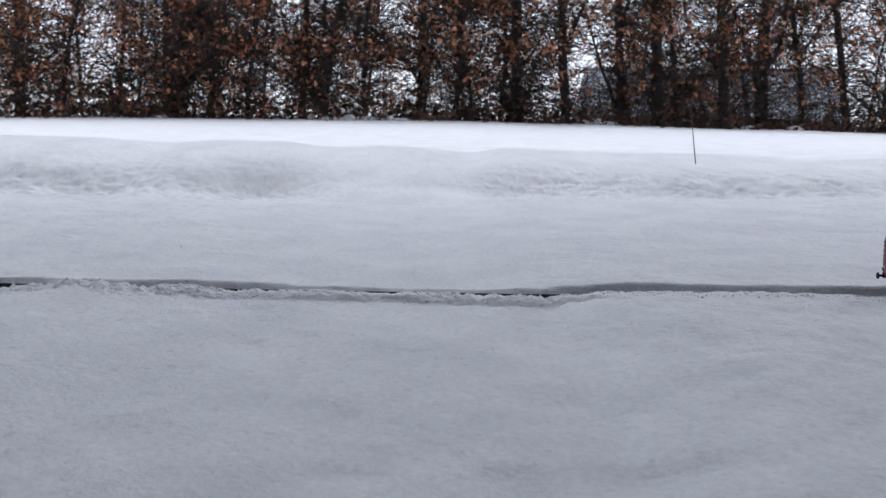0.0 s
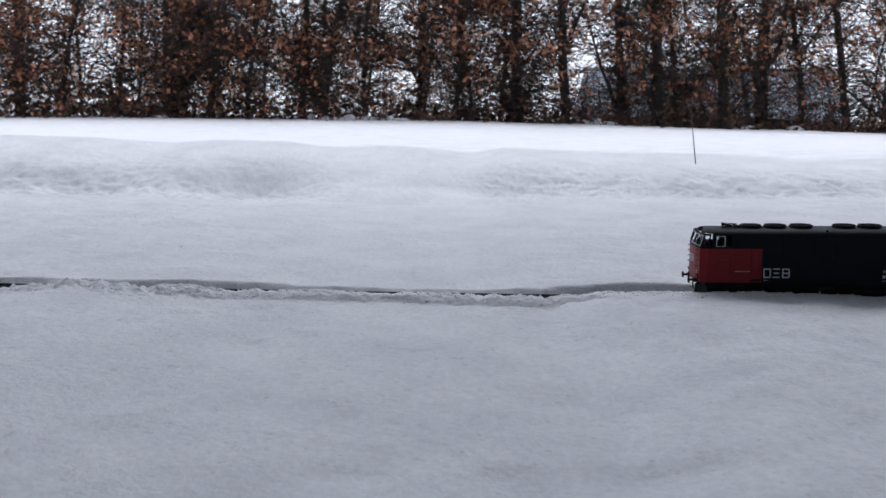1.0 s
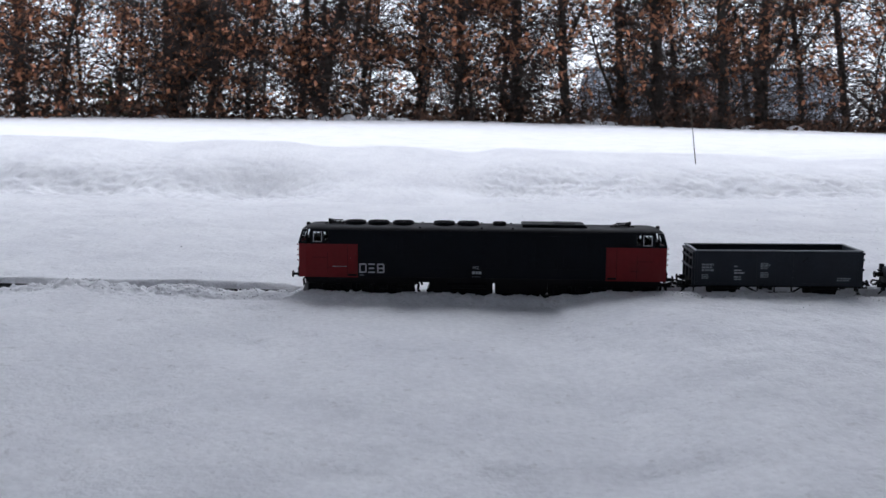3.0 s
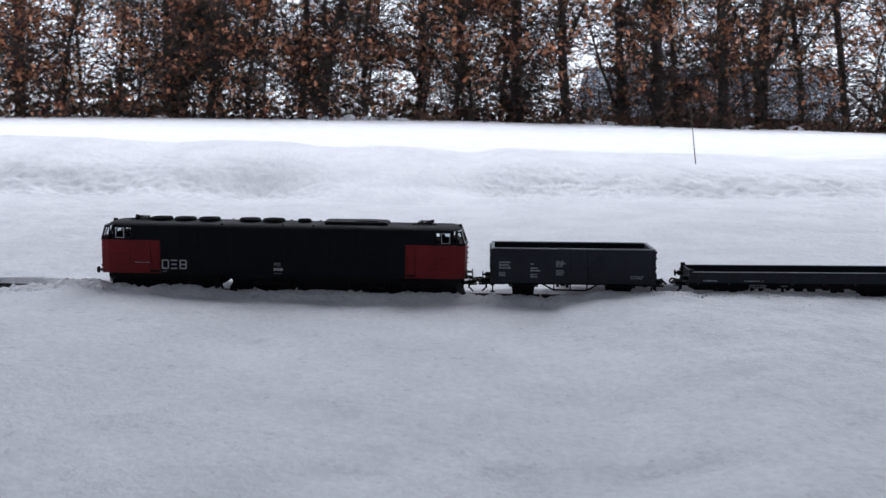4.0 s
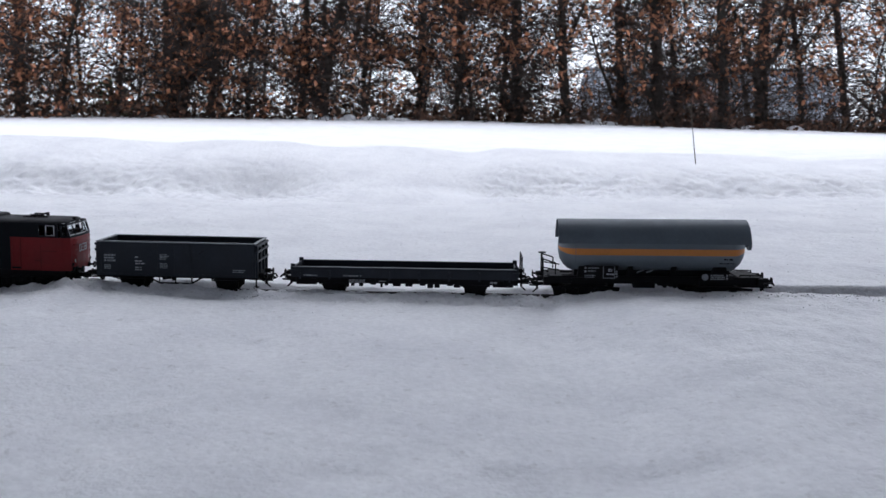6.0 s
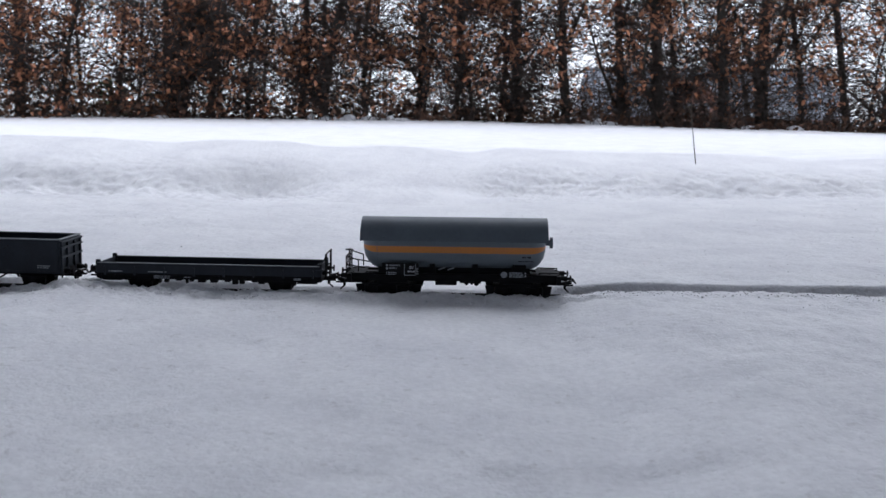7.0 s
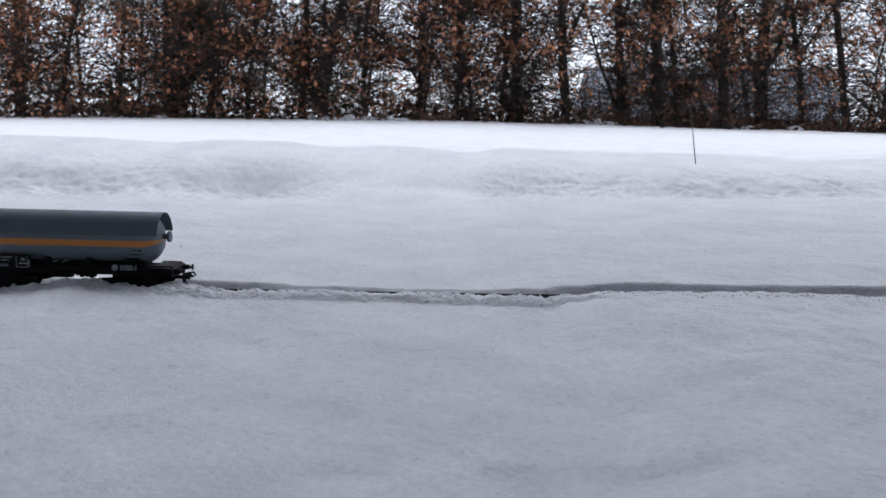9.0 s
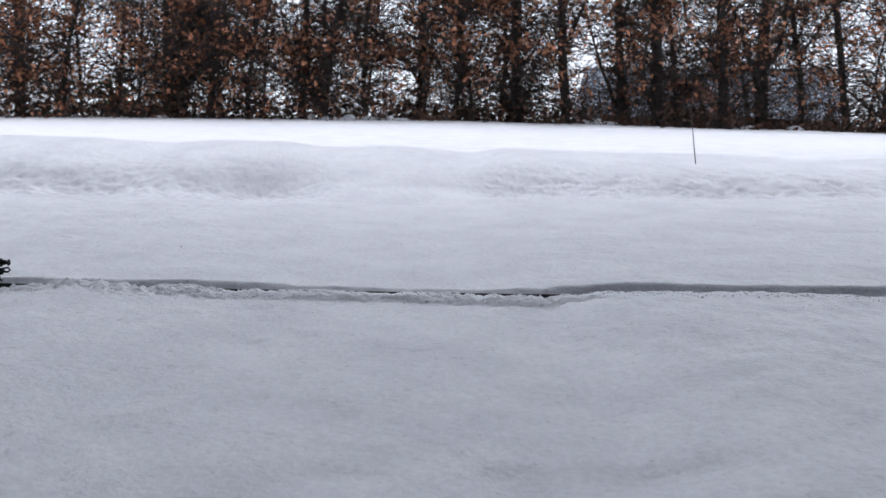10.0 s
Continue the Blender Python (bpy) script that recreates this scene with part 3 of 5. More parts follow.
def word(parent, text, x, z, size, y, mat, name="lettering"):
    cu = bpy.data.curves.new(name, "FONT")
    cu.body, cu.size, cu.extrude = text, size, 0.00003
    tmp = bpy.data.objects.new(name, cu)
    me = bpy.data.meshes.new_from_object(tmp)
    bpy.data.objects.remove(tmp)
    me.materials.clear()
    me.materials.append(mat)
    ob = new(name, me)
    ob.parent = parent
    ob.matrix_basis = pose(x, y, z, 90, 0, 0)
    return ob


def emblem(parent, x0, z0, w, h, y, mat, facing=0.0):
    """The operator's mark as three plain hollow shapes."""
    bm = fresh()
    pitch = w / 3
    for k in range(3):
        a, b, s = x0 + k * pitch, x0 + k * pitch + pitch * 0.82, h * 0.14
        box(bm, a, b - s * 0.5, -0.00006, 0.00006, z0, z0 + s)
        box(bm, a, b - s * 0.5, -0.00006, 0.00006, z0 + h - s, z0 + h)
        if k != 1:
            box(bm, a, a + s, -0.00006, 0.00006, z0 + s, z0 + h - s)
            box(bm, b - s, b, -0.00006, 0.00006, z0 + h * 0.1, z0 + h * 0.9)
        if k:
            box(bm, a + s * 0.6, b - s, -0.00006, 0.00006, z0 + h * 0.43, z0 + h * 0.57)
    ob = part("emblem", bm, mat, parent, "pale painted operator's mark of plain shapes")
    ob.matrix_basis = Matrix.Translation((0, y, 0))
    return ob


def loft(bm, rings):
    """Closed rings of equal length, joined and capped."""
    made = [[bm.verts.new(p) for p in ring] for ring in rings]
    n = len(made[0])
    for a, b in zip(made, made[1:]):
        for i in range(n):
            j = (i + 1) % n
            bm.faces.new((a[i], a[j], b[j], b[i]))
    bm.faces.new(made[0][::-1]), bm.faces.new(made[-1])
    return bm


def diesel_bogie(parent, x, s):
    bogie = new("bogie_pivot")
    bogie.name = "bogie"
    bogie.parent = parent
    bogie.location = (x, 0, 0)
    for side in (-1, 1):
        bm = fresh()
        y = side * 0.0138
        prism(bm, [(-0.0320, 0.0108), (-0.0325, 0.0052), (-0.0290, 0.0030), (0.0290, 0.0030), (0.0325, 0.0052), (0.0320, 0.0108), (0.030, 0.0128), (-0.030, 0.0128)], y - 0.0010, y + 0.0010)
        for ax in (-0.0225, 0.0, 0.0225):
            box(bm, ax - 0.0028, ax + 0.0028, y + side * 0.0008, y + side * 0.0026, 0.0030, 0.0086, 0.0004)
            disc(bm, ax, y + side * 0.0028, 0.0056, 0.0017, 0.001, 12)
            for k in (-0.0048, 0.0048):
                rod(bm, (ax + k, y + side * 0.0012, 0.0042), (ax + k, y + side * 0.0012, 0.0095), 0.0014, 8)
        for ax in (-0.0118, 0.0118):
            rod(bm, (ax - 0.0026, y + side * 0.0016, 0.0080), (ax + 0.0026, y + side * 0.0016, 0.0080), 0.0018, 10)
            rod(bm, (ax, y + side * 0.001, 0.0075), (ax + 0.002, y + side * 0.001, 0.0028), 0.0006, 6)
            box(bm, ax - 0.0014, ax + 0.0014, y - 0.0004, y + side * 0.0020, 0.0020, 0.0050)
        part("side_frame", bm, FRAME_BLACK, bogie)
    bm = fresh()
    box(bm, -0.028, 0.028, -0.0062, 0.0062, 0.0065, 0.0118)
    part("motor_block", bm, FRAME_BLACK, bogie)
    bm = fresh()
    e = s * 0.0335
    slab(bm, [(e, -0.0135, 0.0012), (e, 0.0135, 0.0012), (e - s * 0.001, 0.0135, 0.0060), (e - s * 0.001, -0.0135, 0.0060)], 0.0008)
    for y in (-0.0095, 0.0095):
        rod(bm, (e - s * 0.001, y, 0.0045), (e - s * 0.005, y, 0.0085), 0.0007, 6)
    part("rail_guard", bm, FRAME_BLACK, bogie)
    for ax in (-0.0225, 0.0, 0.0225):
        wheelset(bogie, ax, 0.0058)
    return bogie


def cab(parent, s):
    """One driver's cab; s = -1 or 1 is the end of the body at which it sits."""
    half = 0.0175

    def ring(pts, z, dx=0.0):
        right = [(s * (x - dx * max(0.0, (x - 0.1105) / 0.0087)), y, z) for x, y in pts]
        left = [(p[0], -p[1], p[2]) for p in reversed(right) if abs(p[1]) > 1e-6]
        return right + left

    plan = [(0.0800, half), (0.1140, half), (0.1190, 0.0162), (0.1203, 0.0092), (0.1206, 0.0)]
    nose = fresh()
    loft(nose, [ring(plan, 0.0134), ring(plan, 0.0200), ring(plan, 0.0335), ring(plan, 0.0352, 0.0003)])
    shell = part("cab_body", nose, RED, parent, "bright red lower half of the cab", smooth=False)
    # upper half: side walls with openings, posts and sills
    for y in (-half + 0.0005, half - 0.0005):
        for name, x0, x1, z0, z1 in (("cab_wall", 0.0800, 0.0992, 0.0352, 0.0446), ("sill", 0.0992, 0.1112, 0.0352, 0.0367), ("lintel", 0.0992, 0.1112, 0.0431, 0.0446), ("pillar", 0.1025, 0.1036, 0.0367, 0.0431), ("pillar", 0.1090, 0.1112, 0.0367, 0.0431)):
            part(name, box(fresh(), min(s * x0, s * x1), max(s * x0, s * x1), y - 0.0005, y + 0.0005, z0, z1), BLACK, parent)
    low, high = ring(plan, 0.0352, 0.0003), ring(plan, 0.0446, 0.0032)
    for k in range(1, 8):
        a, c = Vector(low[k]), Vector(high[k])
        if k < 7:
            b, d = Vector(low[k + 1]), Vector(high[k + 1])
            part("sill", slab(fresh(), [a, b, b.lerp(d, 0.16), a.lerp(c, 0.16)], 0.0008), BLACK, parent)
            part("lintel", slab(fresh(), [a.lerp(c, 0.86), b.lerp(d, 0.86), d, c], 0.0008), BLACK, parent)
        part("pillar", rod(fresh(), a, c, 0.0007 if k in (2, 4, 6) else 0.0005, 6), BLACK, parent)
    # roof of the cab
    top = fresh()
    sec = [(half, 0.0446), (half - 0.0009, 0.0455), (0.0128, 0.0465), (0.0060, 0.0469), (0.0, 0.0470)]

    def bow(x, ky, kz):
        r = [(s * x, y * ky, 0.0444 + (z - 0.0444) * kz) for y, z in sec]
        return r + [(p[0], -p[1], p[2]) for p in reversed(r[:-1])]
    loft(top, [bow(0.0800, 1, 1), bow(0.1095, 1, 1), bow(0.1130, 0.93, 0.93), bow(0.1158, 0.66, 0.55)])
    part("cab_roof", top, ROOF_BLACK, parent, smooth=True)
    # dark cab floor, desk and seats behind the glass
    bm = fresh()
    box(bm, min(s * 0.0985, s * 0.1165), max(s * 0.0985, s * 0.1165), -0.0150, 0.0150, 0.0353, 0.0362)
    box(bm, min(s * 0.1105, s * 0.1150), max(s * 0.1105, s * 0.1150), -0.0130, 0.0130, 0.0362, 0.0385)
    for y in (-0.0085, 0.0085):
        box(bm, min(s * 0.1040, s * 0.1052), max(s * 0.1040, s * 0.1052), y - 0.0030, y + 0.0030, 0.0362, 0.0415, 0.0004)
        box(bm, min(s * 0.1040, s * 0.1080), max(s * 0.1040, s * 0.1080), y - 0.0030, y + 0.0030, 0.0362, 0.0378, 0.0004)
    part("cab_interior", bm, FRAME_BLACK, parent)
    # glazing
    for y in (-half + 0.0005, half - 0.0005):
        for x0, x1, z0 in ((0.0992, 0.1025, 0.0367), (0.1036, 0.1090, 0.0367)):
            ob = part("window_pane", box(fresh(), min(s * x0, s * x1), max(s * x0, s * x1), y - 0.0001, y + 0.0001, z0, 0.0431), GLASS, parent)
            ob.visible_shadow = False
        bm = fresh()
        yy = y + (-0.0006 if y < 0 else 0.0006)
        for x0, x1, z0, z1 in ((0.1034, 0.1039, 0.0365, 0.0433), (0.1087, 0.1092, 0.0365, 0.0433), (0.1034, 0.1092, 0.0365, 0.0369), (0.1034, 0.1092, 0.0429, 0.0433)):
            box(bm, min(s * x0, s * x1), max(s * x0, s * x1), yy - 0.0002, yy + 0.0002, z0, z1)
        part("window_frame", bm, TRIM, parent, "pale metal window frame")
    for k in (1, 2, 3, 4, 5, 6):
        a, b, c, d = Vector(low[k]), Vector(low[k + 1]), Vector(high[k]), Vector(high[k + 1])
        ob = part("windscreen_pane", slab(fresh(), [a.lerp(c, 0.16), b.lerp(d, 0.16), b.lerp(d, 0.86), a.lerp(c, 0.86)], 0.0002), GLASS, parent)
        ob.visible_shadow = False
    # pale windscreen surrounds
    for k in (2, 4):
        bm = fresh()
        a, b, c, d = Vector(low[k]), Vector(low[k + 2]) if k == 2 else Vector(low[6]), Vector(high[k]), Vector(high[k + 2]) if k == 2 else Vector(high[6])
        off = Vector((s * 0.0006, 0, 0))
        for p, q in ((a.lerp(c, 0.18), a.lerp(c, 0.84)), (b.lerp(d, 0.18), b.lerp(d, 0.84)), (a.lerp(c, 0.84), b.lerp(d, 0.84)), (a.lerp(c, 0.18), b.lerp(d, 0.18))):
            rod(bm, p + off, q + off, 0.00022, 5)
        part("windscreen_frame", bm, TRIM, parent)
    # doors, steps, grab rails
    for y in (-half, half):
        sg = -1 if y < 0 else 1
        bm = fresh()
        for x0, x1, z0, z1 in ((0.0868, 0.0870, 0.0140, 0.0345), (0.0800, 0.0802, 0.0140, 0.0345), (0.0998, 0.1000, 0.0150, 0.0300), (0.1000, 0.1100, 0.0262, 0.0264), (0.0960, 0.1010, 0.0198, 0.0200)):
            box(bm, min(s * x0, s * x1), max(s * x0, s * x1), y - 0.00005, y + 0.00005, z0, z1)
        part("door_seam", bm, FRAME_BLACK, shell)
        bm = fresh()
        for x in (0.0862, 0.0815):
            rod(bm, (s * x, y + sg * 0.0008, 0.0170), (s * x, y + sg * 0.0008, 0.0290), 0.00022, 5)
            for z in (0.0170, 0.0290):
                rod(bm, (s * x, y, z), (s * x, y + sg * 0.0008, z), 0.00022, 5)
        box(bm, min(s * 0.0848, s * 0.0858), max(s * 0.0848, s * 0.0858), y - 0.0003, y + 0.0003, 0.0258, 0.0264)
        part("grab_rail", bm, RED, shell)
        bm = fresh()
        box(bm, min(s * 0.081, s * 0.0866), max(s * 0.081, s * 0.0866), y - 0.0003, y + 0.0002, 0.0144, 0.0156)
        part("step_recess", bm, FRAME_BLACK, shell)
        bm = fresh()
        for z in (0.0040, 0.0085):
            box(bm, min(s * 0.1080, s * 0.1130), max(s * 0.1080, s * 0.1130), sg * 0.0140 - 0.0014, sg * 0.0140 + 0.0014, z, z + 0.0005)
        for x in (0.1080, 0.1130):
            rod(bm, (s * x, sg * 0.0150, 0.0040), (s * x, sg * 0.0150, 0.0130), 0.0003, 5)
        part("footsteps", bm, FRAME_BLACK, parent).name = "cab_step"
    # lamps and hoses on the nose
    for y in (-0.0108, 0.0108):
        bm = fresh()
        disc(bm, s * 0.1186, y, 0.0195, 0.0019, 0.0022, 14, "x")
        disc(bm, s * 0.1186, y, 0.0157, 0.0014, 0.0020, 12, "x")
        lamp = part("headlight", bm, FRAME_BLACK, parent, "round dark headlight housing")
        bm = fresh()
        disc(bm, s * 0.1198, y, 0.0195, 0.0013, 0.0004, 14, "x")
        part("lens", bm, LAMP, lamp)
    bm = fresh()
    disc(bm, s * 0.1155, 0, 0.0463, 0.0013, 0.0022, 12, "x")
    box(bm, min(s * 0.1192, s * 0.1204), max(s * 0.1192, s * 0.1204), -0.0095, 0.0095, 0.0306, 0.0309)
    for y in (-0.0095, 0.0, 0.0095):
        rod(bm, (s * 0.1180, y, 0.0307), (s * 0.1200, y, 0.0307), 0.00025, 5)
    part("nose_rail", bm, FRAME_BLACK, parent)
    for sy in (-1, 1):
        bm = fresh()
        for z in (0.0235, 0.0270, 0.0305, 0.0340):
            rod(bm, (s * 0.1176, sy * 0.0140, z), (s * 0.1206, sy * 0.0128, z), 0.00028, 5)
            rod(bm, (s * 0.1206, sy * 0.0128, z), (s * 0.1212, sy * 0.0090, z), 0.00028, 5)
        part("nose_step", bm, RED, parent)
        bm = fresh()
        rod(bm, (s * 0.1170, sy * 0.0150, 0.0140), (s * 0.1196, sy * 0.0140, 0.0185), 0.0011, 8)
        box(bm, min(s * 0.1165, s * 0.1200), max(s * 0.1165, s * 0.1200), sy * 0.0125 - 0.0022, sy * 0.0125 + 0.0022, 0.0128, 0.0160, 0.0006)
        part("hose_cock", bm, FRAME_BLACK, parent)
    em = emblem(parent, -0.0065, 0.0250, 0.013, 0.0048, 0.0, WHITE)
    em.matrix_basis = pose(s * 0.12075, 0, 0, 0, 0, 90 * s)
    # frame end with buffers, hoses, coupling
    bm = fresh()
    box(bm, min(s * 0.100, s * 0.1150), max(s * 0.100, s * 0.1150), -0.0160, 0.0160, 0.0100, 0.0134, 0.0004)
    part("buffer_beam", bm, FRAME_BLACK, parent)
    buffer_pair(parent, s * 0.1150, s * 0.1247, 0.0140)
    if s > 0:
        coupling(parent, s * 0.108, s * 0.1290, 0.0085)
    # snow plough under the buffer beam
    bm = fresh()
    for sy in (-1, 1):
        slab(bm, [(s * 0.1195, sy * 0.0005, 0.0018), (s * 0.1130, sy * 0.0150, 0.0018), (s * 0.1120, sy * 0.0150, 0.0098), (s * 0.1165, sy * 0.0005, 0.0098)], 0.0009)
    box(bm, min(s * 0.1010, s * 0.1130), max(s * 0.1010, s * 0.1130), -0.0142, 0.0142, 0.0030, 0.0104)
    part("snow_plough", bm, FRAME_BLACK, parent)
    for y in (-0.0055, 0.0055, -0.0030):
        bm = fresh()
        rod(bm, (s * 0.115, y, 0.0118), (s * 0.1185, y, 0.0100), 0.0005, 6)
        rod(bm, (s * 0.1185, y, 0.0100), (s * 0.1180, y, 0.0055), 0.0005, 6)
        part("brake_hose", bm, FRAME_BLACK, parent)


def roof_horn(parent, x, s):
    """Roof gear above the cab: two trumpet horns on a bracket, pipes and small boxes."""
    bm = fresh()
    for k, (dy, ln) in enumerate(((-0.0035, 0.0065), (0.0010, 0.0080))):
        z = 0.0502 + 0.0006 * k
        rod(bm, (x - s * 0.0015, dy, z), (x + s * ln * 0.55, dy, z), 0.00045, 6)
        rod(bm, (x + s * ln * 0.55, dy, z), (x + s * ln, dy, z), 0.00045, 8, 0.0012)
        rod(bm, (x, dy, 0.0475), (x, dy, z), 0.0004, 6)
        rod(bm, (x + s * 0.0035, dy, 0.0475), (x + s * 0.0035, dy, z), 0.0004, 6)
    part("horn", bm, FRAME_BLACK, parent)
    for k, (dx, h) in enumerate(((-0.0048, 0.0018), (-0.0022, 0.0030), (0.0062, 0.0024), (0.0085, 0.0012))):
        bm = fresh()
        box(bm, x + s * dx - 0.0007, x + s * dx + 0.0007, -0.0045 + 0.001 * k, 0.0030, 0.0470, 0.0480 + h * 0.7, 0.0002)
        rod(bm, (x + s * dx, -0.003, 0.0476), (x + s * dx, -0.003, 0.0480 + h), 0.0003, 6)
        part("roof_box", bm, FRAME_BLACK, parent)
    bm = fresh()
    rod(bm, (x - s * 0.006, -0.0052, 0.0488), (x + s * 0.009, -0.0052, 0.0488), 0.00025, 5)
    for dx in (-0.006, 0.0015, 0.009):
        rod(bm, (x + s * dx, -0.0052, 0.0473), (x + s * dx, -0.0052, 0.0488), 0.00025, 5)
    part("roof_pipe", bm, FRAME_BLACK, parent)


def build_locomotive():
    thing = new("locomotive")
    half = 0.0175
    bm = fresh()
    section(bm, [(-half, 0.0134), (-half, 0.0446), (half, 0.0446), (half, 0.0134)], -0.0800, 0.0800)
    part("engine_housing", bm, BLACK, thing, "glossy black painted body side")
    bm = fresh()
    sec = [(half, 0.0446), (half - 0.0009, 0.0455), (0.0128, 0.0465), (0.0060, 0.0469), (0.0, 0.0470)]
    section(bm, sec + [(-y, z) for y, z in reversed(sec[:-1])], -0.0800, 0.0800)
    part("roof", bm, ROOF_BLACK, thing, smooth=True)
    # side doors, louvres and ribs of the housing
    for y in (-half, half):
        for x in (-0.062, -0.044, -0.026, 0.008, 0.024, 0.042, 0.060):
            bm = fresh()
            box(bm, x - 0.0072, x + 0.0072, y - 0.00018, y + 0.00018, 0.0205 if x > -0.03 else 0.0290, 0.0420, 0.0001)
            part("access_panel", bm, BLACK, thing)
    bm = fresh()
    for y in (-half, half):
        box(bm, -0.080, 0.080, y - 0.0004, y + 0.0004, 0.0126, 0.0140)
        box(bm, -0.080, 0.080, y - 0.0002, y + 0.0002, 0.0440, 0.0445)
    box(bm, -0.100, 0.100, -0.0155, 0.0155, 0.0105, 0.0134)
    part("underframe", bm, FRAME_BLACK, thing)
    # fans and hatches on the roof
    for x, r in ((-0.0838, 0.0069), (-0.0683, 0.0071), (-0.0519, 0.0071), (-0.0247, 0.0071), (-0.0087, 0.0073), (0.0118, 0.0045)):
        bm = fresh()
        rod(bm, (x, 0, 0.0472), (x, 0, 0.0494), r, 28)
        rod(bm, (x, 0, 0.0494), (x, 0, 0.0499), r, 28, r * 0.94)
        fan = part("roof_fan", bm, ROOF_BLACK, thing, "round black roof fan")
        bm = fresh()
        for k in range(9):
            w = -0.8 + 0.2 * k
            e = r * 0.9 * math.sqrt(max(1 - w * w, 0.02))
            box(bm, x - e, x + e, w * r * 0.9 - 0.00015, w * r * 0.9 + 0.00015, 0.0499, 0.0501)
        part("grille", bm, FRAME_BLACK, fan)
    bm = fresh()
    loft(bm, [[(0.0265 + i * k, y * (1 - 0.06 * j), z) for k, y in ((0, -0.010), (1, -0.010), (1, 0.010), (0, 0.010))] for j, (z, i) in enumerate(((0.0470, 0.0425), (0.0492, 0.0410), (0.0497, 0.0390)))])
    part("roof_hatch", bm, ROOF_BLACK, thing)
    bm = fresh()
    box(bm, 0.0475, 0.0610, -0.0060, 0.0060, 0.0494, 0.0502, 0.0002)
    part("silencer", bm, FRAME_BLACK, thing)
    roof_horn(thing, -0.0940, -1)
    roof_horn(thing, 0.0900, 1)
    bm = fresh()
    for x in (-0.040, 0.000, 0.020):
        box(bm, x - 0.0006, x + 0.0006, -0.0150, -0.0142, 0.0470, 0.0479)
        box(bm, x - 0.0006, x + 0.0006, 0.0142, 0.0150, 0.0470, 0.0479)
    part("lifting_eye", bm, FRAME_BLACK, thing)
    for s in (-1, 1):
        cab(thing, s)
        diesel_bogie(thing, s * 0.0755, s)
    for ob in thing.children:
        if ob.name.split(".")[0] in ("roof_fan", "roof_hatch", "silencer", "horn", "roof_box", "roof_pipe", "lifting_eye"):
            ob.location.z -= 0.0018 if ob.name.split(".")[0] in ("horn", "roof_box") else 0.0010
    # fuel tank between the bogies
    bm = fresh()
    prism(bm, [(-0.0330, 0.0120), (-0.0335, 0.0075), (-0.0355, 0.0050), (-0.0350, 0.0030), (-0.0320, 0.0028), (-0.0300, 0.0022), (0.0060, 0.0022), (0.0078, 0.0045), (0.0078, 0.0120)], -0.0150, 0.0150)
    part("fuel_tank", bm, FRAME_BLACK, thing)
    bm = fresh()
    prism(bm, [(0.0094, 0.0120), (0.0094, 0.0030), (0.0120, 0.0022), (0.0400, 0.0022), (0.0430, 0.0045), (0.0430, 0.0120)], -0.0148, 0.0148)
    part("battery_box", bm, FRAME_BLACK, thing)
    for y in (-0.0140, 0.0140):
        bm = fresh()
        for a, b in (((-0.0425, 0.0118), (-0.0405, 0.0085)), ((-0.0405, 0.0085), (-0.0412, 0.0060)), ((-0.0412, 0.0060), (-0.0400, 0.0035))):
            rod(bm, (a[0], y, a[1]), (b[0], y, b[1]), 0.0008, 8)
        part("drain_pipe", bm, FRAME_BLACK, thing)
    for y in (-0.0153, 0.0153):
        bm = fresh()
        rod(bm, (-0.022, y, 0.0085), (0.004, y, 0.0085), 0.0019, 10)
        part("air_reservoir", bm, FRAME_BLACK, thing)
    # marks on the sides
    for y in (-half - 0.0001,):
        emblem(thing, -0.0792, 0.0165, 0.0175, 0.0062, y, WHITE)
        word(thing, "MZ", -0.0055, 0.0198, 0.0030, y, WHITE)
        bars(thing, "lettering", -0.0057, 0.0003, 0.0166, 0.0186, 1, y, WHITE, 3, 0.1, 0.0)
        bars(thing, "lettering", -0.0057, -0.0003, 0.0132 + 0.0015, 0.0152, 1, y, DIM_PRINT, 4, 0.3, 0.0)
        bars(thing, "lettering", -0.0788, -0.0760, 0.0148, 0.0152, 1, y, WHITE, 5, 0.1, 0.0)
        bars(thing, "lettering", -0.0918 - 0.0050, -0.0918 + 0.0045, 0.0203, 0.0209, 1, y, DIM_PRINT, 6, 0.1, 0.0)
    tagged(thing, "black and red model diesel locomotive on the snowy track", "locomotive")
    return thing


